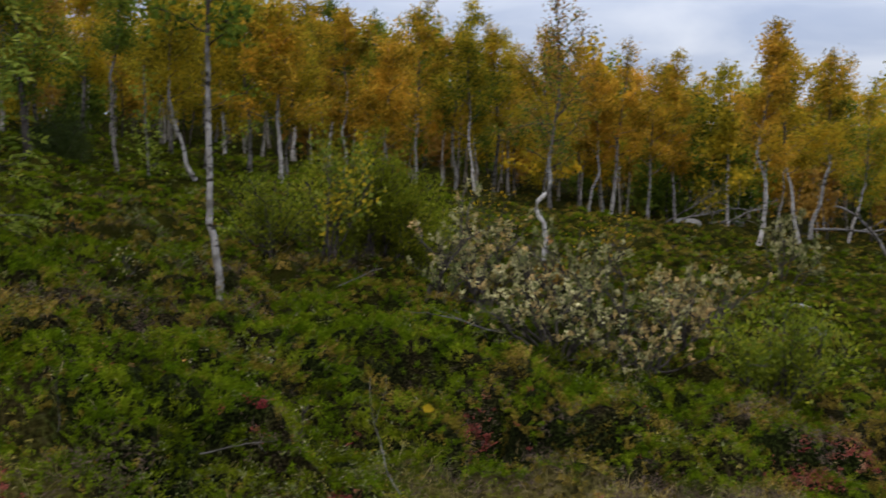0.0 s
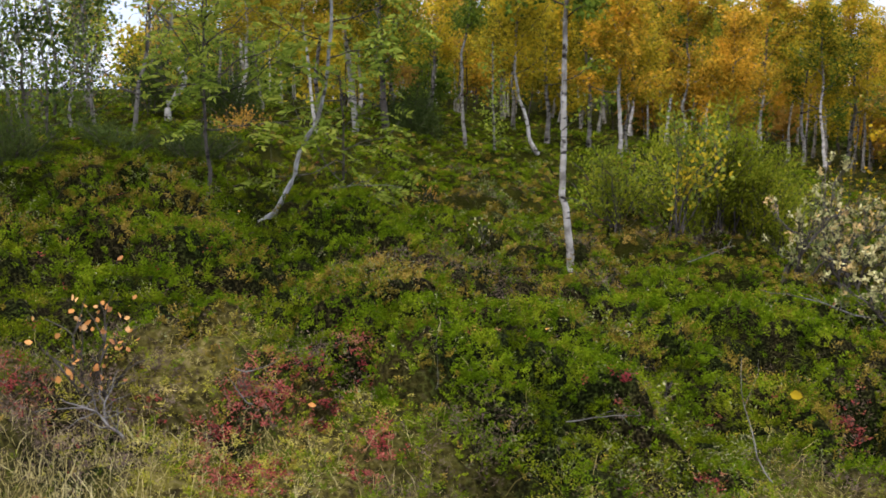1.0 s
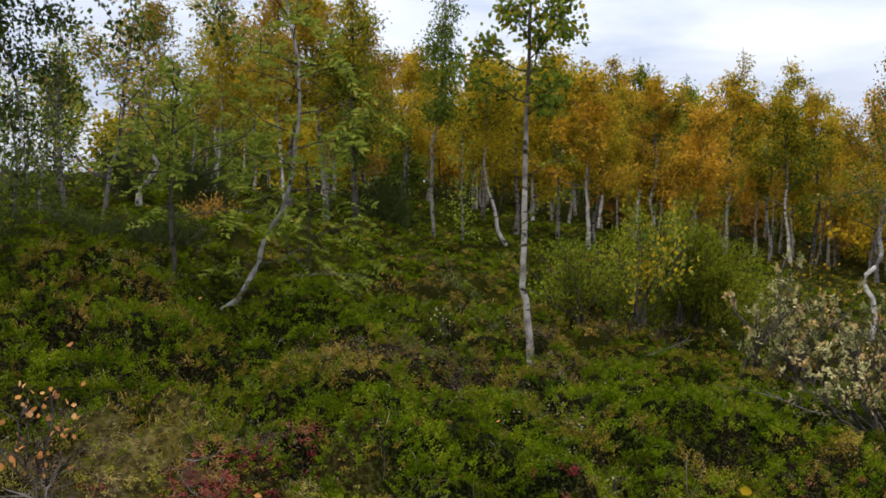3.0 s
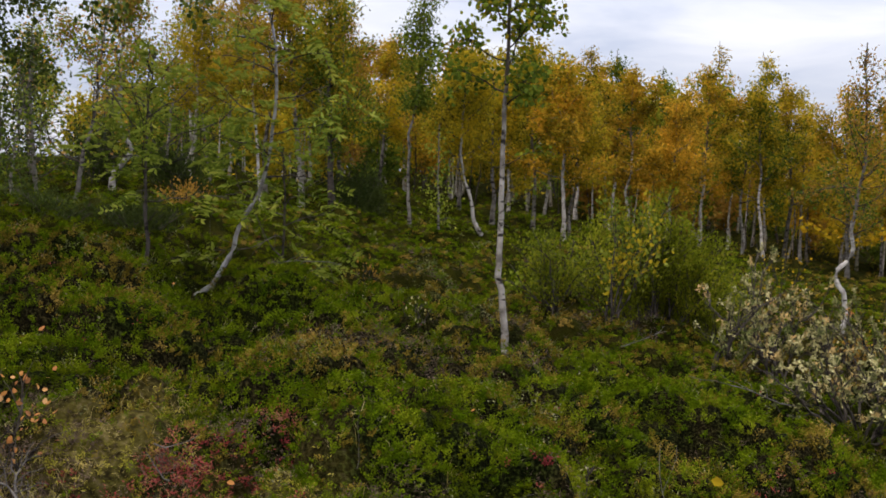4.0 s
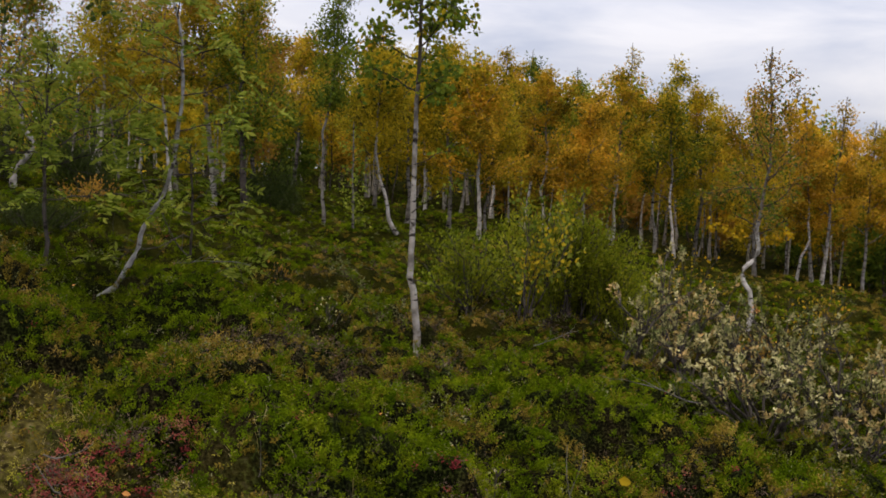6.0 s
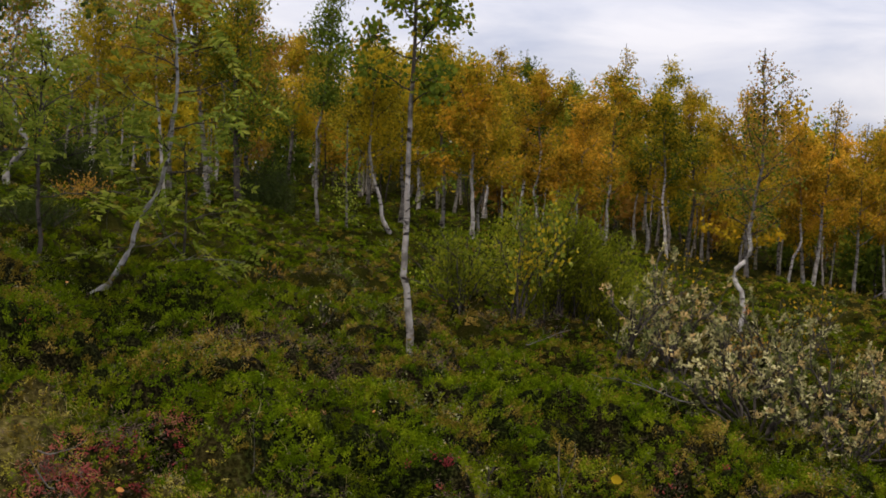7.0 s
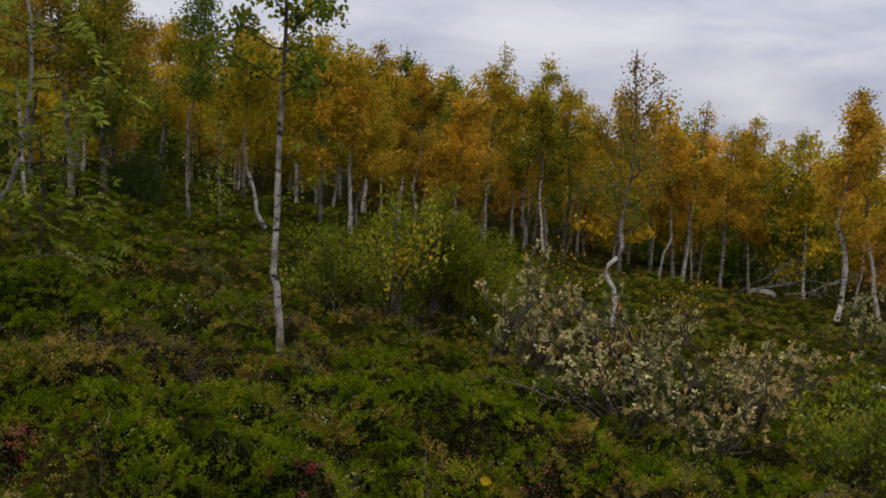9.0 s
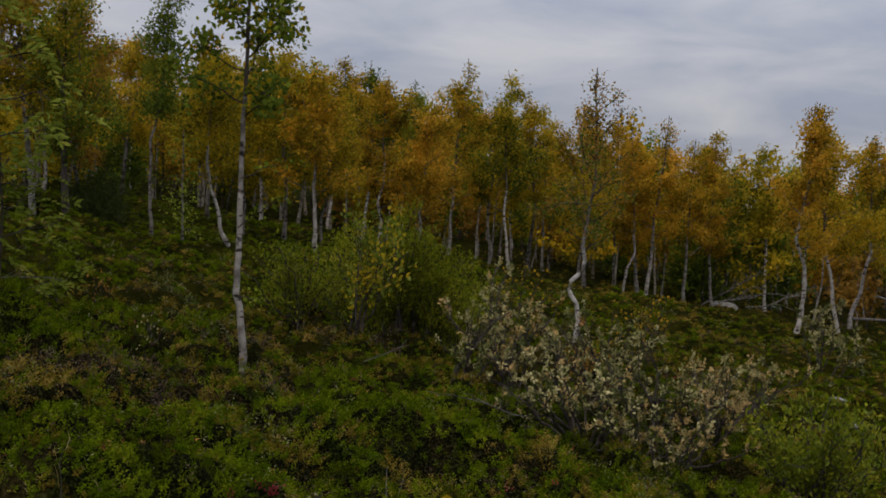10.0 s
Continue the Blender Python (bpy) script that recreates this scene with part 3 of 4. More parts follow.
# ---- the heath: dwarf shrubs, moss and grass ----
def heath(name, label, mat, chance, count, stem, per, leaf, narrow, seed, near=2.4, far=22.0, lean=0.4, flat=0.6, skew=0.78, plain=False, low=0.35):
    """Sprigs over the slope where chance(x, y) allows, finer close by, coarser far off."""
    rng = np.random.default_rng(seed)
    r = near * (far / near) ** (rng.random(count) ** skew)
    a = np.radians(rng.uniform(52, 137, count))
    x, y = r * np.cos(a), r * np.sin(a)
    tufted, lumped, off = np.clip(2.6 * tuft(x, y) - 0.35, 0.05, 1), np.clip(3.2 * lump(x, y) - 0.6, 0.03, 1), np.clip((r - 6.0) / 4.0, 0, 1)
    ok = rng.random(count) < chance(x, y) * (tufted + (lumped - tufted) * off)
    x, y, r = x[ok], y[ok], r[ok]
    n = len(x)
    grow = np.clip(r / 4.5, 0.7, 6.0) ** 0.6
    fine = np.clip(11.0 / r, 0.25, 1)
    tall = stem * rng.uniform(0.65, 1.1, n) * np.clip(grow, 0.8, 1.5) * (1 - 0.55 * np.clip((r - 6.0) / 4.0, 0, 1)) * (1 + fine * (1.5 * tuft(x, y) - 0.85))
    rise = lambda u, v: ground_z(u, v) + 0.12 * fine * tuft(u, v)
    here = rise(x, y)
    out = unit(np.stack([(here - rise(x + 0.03, y)) / 0.03, (here - rise(x, y + 0.03)) / 0.03, np.ones(n)], 1))
    d = unit(out * 0.6 + np.stack([rng.normal(size=n) * lean, rng.normal(size=n) * lean, np.ones(n) * 0.7], 1))
    base = np.stack([x, y, ground_z(x, y) - 0.01], 1)
    f = low + (1 - low) * (np.arange(per) + 0.6) / per
    at = base[:, None] + d[:, None] * (tall[:, None] * f[None])[:, :, None]
    ph = rng.uniform(0, 6.28, (n, 1)) + np.arange(per)[None] * 2.4
    side = np.stack([np.cos(ph), np.sin(ph), np.zeros_like(ph)], -1)
    at = at + side * (grow * leaf)[:, None, None] * rng.uniform(0.1, 1.1, (n, per, 1))
    way = side * flat * 1.4 + d[:, None] * 0.6 + rng.normal(size=(n, per, 3)) * 0.4
    v, q = leaves(at.reshape(-1, 3), way.reshape(-1, 3), np.repeat(leaf * grow, per), narrow, rng, False, plain, np.repeat(out, per, 0))
    return tagged(new(name, mesh_of(name, v, q, mat)), label, "undergrowth", kind="stuff")


RED_SPOTS = ((-1.71, 3.48, 0.15), (-1.63, 3.61, 0.10), (-1.52, 3.64, 0.10), (-1.44, 3.95, 0.13), (-1.19, 3.21, 0.11), (-1.63, 2.89, 0.10), (-1.48, 2.91, 0.09), (-1.84, 3.31, 0.09), (-2.6, 3.08, 0.13),
             (-0.34, 4.04, 0.05), (0.02, 3.84, 0.05), (0.72, 5.17, 0.09), (2.4, 4.75, 0.2), (2.82, 4.9, 0.15))
MOSS_SPOTS = ((-2.33, 3.38, 0.15), (-1.85, 3.36, 0.15), (-1.46, 3.37, 0.15), (-1.98, 3.32, 0.1), (0.25, 4.87, 0.15), (-2.03, 3.05, 0.2), (0.40, 5.1, 0.13), (1.9, 5.0, 0.25))
BROWN_SPOTS = ((-2.23, 5.1, 0.3), (-1.3, 6.3, 0.35), (-2.4, 8.4, 0.5), (0.3, 7.2, 0.2), (-4.0, 7.5, 0.4), (-0.7, 6.1, 0.25))
LUSH = ((-0.85, 4.25, 0.8), (0.45, 7.2, 0.9), (-3.75, 5.9, 0.8), (-2.45, 6.9, 0.7), (0.9, 6.2, 0.8), (-2.9, 4.8, 0.7))


def thick(x, y):
    return (1 - 0.92 * open_zone(x, y)) * (1 - np.clip(1.3 * spots(x, y, (-3.22, 7.0, 0.2), (-0.9, 6.98, 0.09)), 0, 0.9))


def dome(x, y):
    """The leafy tops of the cushions; their flanks and the creases are bare, and near-black peat there paints in shade.
    """
    return np.clip(4.6 * cushion(x, y) - 1.2, 0.15, 1)


def kind_of(x, y):
    """Which plant grows on a cushion: 0 crowberry, through bilberry, to 1 for olive and mauve kinds."""
    wx, wy = warp(x, y)
    own = cells(wx, wy, 0.78, 4)[1] * 0.34 + cells(wx, wy, 0.27, 14)[1] * 0.36 + cells(wx, wy, 0.13, 24)[1] * 0.30
    k = 0.5 + 1.25 * (0.28 * field(x, y, 1.9, 31) + 0.72 * own - 0.5) - 0.09 * np.clip((np.hypot(x, y) - 6.0) / 5.0, 0, 1)
    # more crowberry on the left slope: its dark green also paints in tree shade
    k = k - 0.13 * np.clip((-x - 2.2) / 2.0, 0, 1) * np.clip((y - 5.0) / 2.0, 0, 1)
    return np.clip(k + (0.48 - k) * np.clip(1.2 * spots(x, y, *LUSH), 0, 0.6), 0, 1) + 0.10 * spots(x, y, *BROWN_SPOTS)


def band(k, a, b, soft=0.05):
    return np.clip((k - a) / soft + 0.5, 0.03, 1) * np.clip((b - k) / soft + 0.5, 0.03, 1)


heath("bilberry_heath", "bright green bilberry and lingonberry dwarf shrubs", H_BILBERRY,
      lambda x, y: thick(x, y) * band(kind_of(x, y), 0.41, 0.59) * dome(x, y), 138000, 0.075, 16, 0.0112, 0.85, 101, plain=True)
heath("crowberry_heath", "dark green crowberry mats", H_CROW,
      lambda x, y: thick(x, y) * band(kind_of(x, y), -1, 0.44) * dome(x, y), 150000, 0.065, 14, 0.0115, 0.6, 102, plain=True)
heath("olive_heath", "olive and brownish dwarf shrubs turning with autumn", H_OLIVE,
      lambda x, y: (1 - 0.6 * open_zone(x, y)) * band(kind_of(x, y), 0.57, 0.73) * dome(x, y), 110000, 0.075, 14, 0.0112, 0.85, 103, plain=True)
heath("mauve_heather", "mauve-brown heather and bare twigs", H_HEATHER,
      lambda x, y: np.clip(band(kind_of(x, y), 0.71, 1.3) * dome(x, y) + 0.7 * open_zone(x, y) * np.clip(5 * (field(x, y, 0.28, 46) - 0.52), 0, 1) + 1.3 * spots(x, y, (-2.38, 2.87, 0.2), (-2.45, 3.12, 0.2), (-2.23, 3.34, 0.1), (-1.75, 3.41, 0.1), (-0.85, 3.34, 0.15), (-0.78, 3.49, 0.1), (-0.26, 4.02, 0.1), (0.67, 5.19, 0.12), (-1.58, 3.75, 0.12)), 0, 1),
      80000, 0.10, 8, 0.02, 0.26, 109, plain=True, far=16.0)
heath("bog_bilberry", "pale grey-green bog bilberry leaves dotted in the heath", H_GREY,
      lambda x, y: np.clip(2.6 * (field(x, y, 0.6, 35) - 0.62), 0.05, 1) * thick(x, y) * dome(x, y), 60000, 0.10, 6, 0.014, 0.6, 104, plain=True)
heath("red_bearberry", "crimson bearberry leaves close to the ground", H_RED,
      lambda x, y: np.clip(1.5 * spots(x, y, *RED_SPOTS) - 0.15 + 1.2 * np.clip(field(x, y, 0.22, 37) - 0.58, 0, 1) * open_zone(x, y) + 0.006, 0.004, 1), 150000, 0.05, 7, 0.014, 0.6, 105, far=12.0, plain=True)
heath("yellow_moss", "yellow-green moss tips in open patches", H_MOSS,
      lambda x, y: np.clip(0.9 * open_zone(x, y) * np.clip(6 * field(x, y, 0.24, 39) - 3.0, 0, 1) + spots(x, y, *MOSS_SPOTS), 0, 1), 40000, 0.045, 8, 0.014, 0.35, 106, far=5.6, lean=0.8, plain=True)
heath("brown_litter", "brown heather twigs and leaf litter", H_STRAW,
      lambda x, y: np.clip(0.6 * open_zone(x, y) + 0.03, 0, 1), 32000, 0.06, 5, 0.03, 0.09, 107, far=9.0, lean=0.9, plain=True)
heath("far_heath", "green and brownish heath floor under the birches", H_BILBERRY,
      lambda x, y: (0.4 + 0.5 * field(x, y, 2.0, 41)) * (1 - 0.75 * np.clip((x - 0.5) / 3.0, 0, 1)), 26000, 0.12, 7, 0.015, 0.7, 108, near=11.0, far=34.0, skew=1.0, plain=True)
heath("autumn_heath", "brown and ochre heath floor under the orange birches", H_OLIVE,
      lambda x, y: (0.4 + 0.5 * field(x, y, 2.0, 41)) * 0.75 * np.clip((x - 0.5) / 3.0, 0, 1), 26000, 0.12, 7, 0.015, 0.7, 110, near=11.0, far=34.0, skew=1.0, plain=True)


def grass(name, label, chance, count, length, seed, near=2.2, far=8.0):
    rng = np.random.default_rng(seed)
    r = near * (far / near) ** rng.random(count)
    a = np.radians(rng.uniform(50, 139, count))
    x, y = r * np.cos(a), r * np.sin(a)
    ok = rng.random(count) < chance(x, y)
    x, y = x[ok], y[ok]
    n = len(x)
    L = (length * rng.uniform(0.5, 1.3, n))[:, None]
    base = np.stack([x, y, ground_z(x, y) - 0.01], 1)
    d = unit(np.stack([rng.normal(size=n) * 0.35, rng.normal(size=n) * 0.35, np.ones(n)], 1))
    bend = np.stack([rng.normal(size=n), rng.normal(size=n), np.zeros(n)], 1) * 0.45
    s = unit(np.cross(d, rng.normal(size=(n, 3)))) * 0.0011
    mid, tip = base + d * L * 0.55 + bend * L * 0.15, base + d * L * 0.85 + bend * L * 0.7
    v = np.stack([base - s, base + s, mid + s, mid - s, tip + s * 0.2, tip - s * 0.2], 1).reshape(-1, 3)
    k = np.arange(n)[:, None] * 6
    f = np.concatenate([k + np.array([[0, 1, 2, 3]]), k + np.array([[3, 2, 4, 5]])])
    return tagged(new(name, mesh_of(name, v, f, H_STRAW)), label, "grass", kind="stuff")


grass("dry_grass", "thin straw-coloured dry grass blades", lambda x, y: 0.7 * open_zone(x, y) * np.clip(2.4 * field(x, y, 0.4, 43) - 0.6, 0, 1) + 0.012, 30000, 0.12, 111)

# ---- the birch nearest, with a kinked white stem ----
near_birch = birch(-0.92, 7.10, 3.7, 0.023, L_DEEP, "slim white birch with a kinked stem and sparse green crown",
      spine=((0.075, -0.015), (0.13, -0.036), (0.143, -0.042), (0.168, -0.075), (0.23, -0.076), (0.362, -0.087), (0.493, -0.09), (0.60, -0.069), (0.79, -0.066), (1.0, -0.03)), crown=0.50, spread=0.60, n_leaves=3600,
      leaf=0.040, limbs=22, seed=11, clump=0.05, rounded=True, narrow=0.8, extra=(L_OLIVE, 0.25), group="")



def low_twig(tree, z, dx, reach, n, seed, way=(1, -0.2, 0.35), leaf=0.030, mat=None):
    """A thin leafy shoot low on a bare stem."""
    rng = np.random.default_rng(seed)
    b = bough((dx, 0.0, z), way, reach, rng, 6, 0.2, 0.5)
    part("limb", mesh_of("limb", *tube(b, np.linspace(0.004, 0.0015, 7), 4), BARK_DARK, True), tree)
    at = b[rng.integers(2, 7, n)] + rng.normal(size=(n, 3)) * 0.03
    part("crown", mesh_of("crown", *leaves(at, rng.normal(size=(n, 3)) + np.array([0.4, 0, -0.1]), leaf, 0.8, rng, True), mat or L_GREEN), tree)


low_twig(near_birch, 1.10, -0.09, 0.42, 34, 401)
low_twig(near_birch, 0.62, -0.07, 0.22, 18, 402)
low_twig(near_birch, 1.45, -0.09, 0.35, 26, 403)

# ---- front row of the birch wood ----
FAR, MID = dict(plain=True, leaf=0.060), dict(plain=True, leaf=0.047)
birch(-5.48, 15.51, 4.0, 0.052, L_OLIVE, "white-stemmed birch with olive and yellow leaves", spine=((0.12, 0.008), (0.21, -0.049), (0.33, -0.098), (0.49, -0.189), (0.95, -0.328)), crown=0.40, seed=21, n_leaves=12000, **MID)
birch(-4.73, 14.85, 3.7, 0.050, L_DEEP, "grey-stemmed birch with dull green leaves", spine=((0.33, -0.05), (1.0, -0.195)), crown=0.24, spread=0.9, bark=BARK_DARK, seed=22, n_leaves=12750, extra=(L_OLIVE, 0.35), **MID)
birch(-5.0, 16.2, 3.3, 0.036, L_RUST, "olive-brown birch beside a grey-stemmed one", bark=BARK_GREY, crown=0.26, spread=0.95, seed=59, n_leaves=11250, extra=(L_ORANGE, 0.2), **MID)
birch(-6.30, 16.0, 4.1, 0.042, L_DEEP, "grey-stemmed birch with olive and rusty leaves", spine=((0.2, 0.0), (1.0, 0.06)), bark=BARK_GREY, crown=0.36, seed=60, n_leaves=11250, extra=(L_RUST, 0.4), **MID)
birch(-5.43, 20.0, 3.15, 0.042, L_OLIVE, "leaning birch with olive-yellow crown at the wood's edge", spine=((0.095, 0.076), (0.22, 0.146), (0.35, 0.168), (0.9, 0.167)), bark=BARK_GREY, crown=0.33, spread=1.15, seed=23, n_leaves=8500, extra=(L_ORANGE, 0.3), **FAR)
birch(-3.24, 13.81, 3.6, 0.021, L_DEEP, "slender upright birch with a green spire of leaves", spine=((0.074, -0.009), (0.23, -0.044), (0.365, -0.043), (0.455, 0.061), (0.675, 0.1), (0.94, 0.108)), bark=BARK_GREY, crown=0.44, spread=0.36, seed=24, n_leaves=4500, **MID)
birch(-2.76, 13.57, 1.5, 0.012, L_FROND, "young birch with pale green leaves all along its stem", spine=((0.43, -0.022), (0.95, -0.066)), crown=0.08, spread=0.28, limbs=14, seed=65, n_leaves=420, leaf=0.045, bark=BARK_GREY)
birch(-3.28, 18.0, 2.6, 0.034, L_OLIVE, "birch with yellow-green leaves in the wood", bark=BARK_GREY, crown=0.33, seed=25, n_leaves=7000, **FAR)
birch(-2.27, 14.38, 2.7, 0.026, L_OLIVE, "crooked white birch with yellowing leaves", spine=((0.084, -0.135), (0.164, -0.16), (0.245, -0.236), (0.306, -0.318), (0.367, -0.341), (0.428, -0.372), (0.75, -0.345), (1.0, -0.3)), crown=0.42, spread=0.85, seed=26, n_leaves=7800, **MID)
birch(-2.61, 17.68, 2.8, 0.040, L_OLIVE, "grey birch with ochre-yellow leaves", spine=((0.17, 0.03), (0.30, -0.017), (0.9, -0.053)), crown=0.34, bark=BARK_GREY, seed=66, n_leaves=7000, extra=(L_YELLOW, 0.3), **FAR)
birch(-1.91, 18.11, 3.35, 0.036, L_OLIVE, "birch with olive-yellow crown", spine=((0.15, 0.008), (0.29, 0.007), (0.48, -0.065), (0.9, -0.053)), bark=BARK_GREY, crown=0.33, spread=1.05, seed=27, n_leaves=8000, **FAR)
birch(-1.27, 17.18, 3.1, 0.036, L_ORANGE, "white birch with a bright orange lower crown", spine=((0.12, 0.012), (0.235, -0.035), (0.32, -0.058), (0.9, -0.076)), crown=0.30, spread=0.95, seed=28, n_leaves=7800, extra=(L_OLIVE, 0.3), **FAR)
birch(-1.23, 18.5, 3.0, 0.030, L_OLIVE, "pale forked birch with olive leaves", spine=((0.25, -0.079), (0.35, 0.012), (0.9, 0.088)), bark=BARK_GREY, crown=0.38, seed=67, n_leaves=6000, **FAR)
birch(-0.3, 22.6, 3.7, 0.036, L_ORANGE, "birch with an apricot-orange crown", crown=0.20, spread=1.35, seed=29, n_leaves=9500, extra=(L_OLIVE, 0.2), **FAR)
birch(0.55, 21.8, 3.4, 0.036, L_ORANGE, "low birch with a full orange crown", crown=0.24, spread=1.2, seed=68, n_leaves=8500, **FAR)
birch(1.40, 23.9, 5.05, 0.036, L_ORANGE, "tall birch with orange leaves and a thin bare top", crown=0.25, spread=1.2, seed=30, bare_top=0.3, n_leaves=9000, extra=(L_OLIVE, 0.25), **FAR)
birch(2.88, 24.0, 4.9, 0.036, L_DEEP, "green birch with a rounded open top", bare_top=0.12, crown=0.25, spread=1.2, seed=31, extra=(L_OLIVE, 0.45), n_leaves=9000, **FAR)
birch(2.49, 25.0, 4.4, 0.042, L_OLIVE, "white-stemmed birch with olive leaves", spine=((0.185, 0.053), (0.275, -0.052), (0.397, -0.097), (0.579, -0.05), (1.0, 0.0)), crown=0.34, spread=1.2, seed=32, n_leaves=8500, **FAR)
birch(3.50, 25.0, 4.6, 0.055, L_OLIVE, "forked grey birch with olive-yellow leaves", spine=((0.226, 0.025), (0.377, 0.09), (0.526, 0.022), (1.0, -0.282)), bark=BARK_GREY, crown=0.33, spread=1.2, seed=69, n_leaves=8500, extra=(L_YELLOW, 0.2), **FAR)
birch(0.27, 24.9, 4.6, 0.036, L_GREEN, "green-crowned birch behind orange ones", bare_top=0.15, crown=0.35, spread=0.85, seed=33, n_leaves=8000, **FAR)
birch(-0.70, 24.9, 4.6, 0.040, L_DEEP, "dark green birch rising over its neighbours", bare_top=0.15, crown=0.35, spread=0.9, seed=34, n_leaves=8000, **FAR)
birch(-1.57, 24.4, 4.6, 0.040, L_OLIVE, "broad olive birch behind the front row", crown=0.3, spread=1.2, seed=63, n_leaves=9000, extra=(L_ORANGE, 0.25), **FAR)
birch(-7.35, 12.81, 2.9, 0.042, L_GREEN, "crooked white birch with a sharply bent stem", bark=BARK_BENT, spine=((0.10, -0.018), (0.118, 0.063), (0.20, 0.28), (0.215, 0.29), (0.27, 0.197), (0.32, 0.09), (0.8, 0.179), (1.0, 0.2)), crown=0.40, spread=1.0, seed=35, n_leaves=6800, extra=(L_RUST, 0.35), **MID)
birch(-7.41, 15.0, 2.9, 0.034, L_OLIVE, "leaning pale birch with sparse yellow-green leaves", spine=((0.235, 0.25), (0.8, 0.343)), crown=0.36, spread=0.9, seed=64, n_leaves=6300, **MID)
birch(-5.75, 14.5, 4.2, 0.026, L_OLIVE, "thin birch with a yellowing olive crown", crown=0.40, spread=0.9, seed=36, n_leaves=9000, spine=((0.5, -0.2),), extra=(L_RUST, 0.4), **MID)
birch(-8.4, 17.5, 4.2, 0.036, L_GREEN, "birch with olive and rusty leaves", crown=0.3, spread=1.25, seed=37, n_leaves=6500, extra=(L_RUST, 0.25), **FAR)
birch(-3.45, 7.28, 3.3, 0.0165, L_FROND, "slim rowan whose grey stem sweeps up from a bent foot", spine=((0.011, 0.108), (0.047, 0.171), (0.111, 0.281), (0.159, 0.313), (0.187, 0.346), (0.242, 0.455), (0.31, 0.524), (0.39, 0.568), (0.47, 0.613), (0.59, 0.618), (0.71, 0.511), (0.88, 0.482)),
      crown=0.27, spread=0.58, n_leaves=130, limbs=20, seed=38, bark=BARK_ROWAN, droop=0.2, clump=0.09, feathered=0.21, group="", name="rowan_tree")
birch(-3.86, 7.19, 1.75, 0.014, L_FROND, "young rowan with feathered fresh green leaves", spine=((0.16, 0.039), (0.34, 0.009), (0.55, -0.002), (0.9, 0.022)), crown=0.30, spread=0.9, n_leaves=105, limbs=14, seed=39, bark=BARK_DARK,
      droop=0.25, clump=0.08, feathered=0.20, group="", name="rowan_sapling")
birch(-3.0, 7.9, 1.3, 0.010, L_FROND, "small rowan with feathered light green leaves", crown=0.15, spread=0.8, n_leaves=48, limbs=9, seed=56, bark=BARK_DARK,
      droop=0.25, clump=0.08, feathered=0.19, group="", name="rowan_sapling")
birch(4.57, 23.0, 4.3, 0.05, L_OLIVE, "olive-brown birch in the wood", bark=BARK_GREY, crown=0.28, spread=1.25, seed=40, extra=(L_ORANGE, 0.35), n_leaves=8500, **FAR)
birch(6.27, 24.0, 4.7, 0.050, L_ORANGE, "orange birch with a thin half-bare top", spine=((0.19, 0.165), (0.39, 0.166), (1.0, 0.37)), crown=0.36, spread=1.1, seed=57, bare_top=0.35, n_leaves=7500, **FAR)
birch(4.18, 27.0, 4.5, 0.036, L_OLIVE, "low birch with olive leaves", crown=0.25, spread=1.2, seed=41, n_leaves=7500, **FAR)
birch(5.72, 25.0, 4.5, 0.036, L_OLIVE, "olive birch behind a thin dark one", spine=((0.28, -0.07), (1.0, -0.19)), bark=BARK_GREY, crown=0.3, spread=1.25, seed=58, n_leaves=8500, extra=(L_ORANGE, 0.35), **FAR)
birch(5.72, 24.0, 3.9, 0.034, L_ORANGE, "crooked pale birch with a low orange crown", spine=((0.21, 0.025), (0.305, 0.187), (0.9, 0.0)), crown=0.33, spread=1.1, seed=47, n_leaves=6500, **FAR)
birch(7.63, 25.0, 4.5, 0.044, L_ORANGE, "birch with a rusty orange crown", bare_top=0.2, spine=((0.06, -0.1), (0.163, -0.094), (0.293, -0.093), (0.454, -0.146), (1.0, -0.079)), crown=0.32, spread=1.3, seed=42, n_leaves=9000, extra=(L_OLIVE, 0.3), **FAR)
birch(8.5, 25.6, 4.6, 0.036, L_ORANGE, "birch with an orange-brown crown", crown=0.22, spread=1.25, seed=43, spine=((0.3, -0.15),), n_leaves=9000, extra=(L_OLIVE, 0.3), **FAR)
birch(7.59, 17.91, 4.15, 0.040, L_ORANGE, "white-stemmed birch with an orange crown above bare stem", spine=((0.091, 0.075), (0.216, 0.107), (0.29, 0.081), (0.362, -0.018), (0.41, -0.119), (0.8, 0.1), (1.0, 0.12)), crown=0.37, spread=0.95, seed=44, n_leaves=7000, **FAR)
birch(9.36, 19.99, 4.3, 0.042, L_YELLOW, "birch with yellow-orange leaves and a crooked pale stem", spine=((0.102, -0.087), (0.206, -0.185), (0.312, -0.223), (0.415, -0.38), (0.8, -0.5), (1.0, -0.53)), crown=0.36, spread=1.1, seed=45, extra=(L_OLIVE, 0.4), n_leaves=7500, **FAR)
birch(10.08, 21.0, 4.2, 0.048, L_OLIVE, "crooked pale birch with olive-yellow leaves", spine=((0.10, 0.0), (0.2, 0.15), (0.335, 0.204), (0.424, 0.297), (0.539, 0.218), (1.0, 0.09)), crown=0.36, spread=1.2, seed=46, extra=(L_ORANGE, 0.3), n_leaves=7500, **FAR)
birch(9.9, 26.6, 4.6, 0.036, L_DEEP, "birch with dull green leaves", crown=0.28, spread=1.0, seed=48, n_leaves=7000, extra=(L_OLIVE, 0.4), **FAR)
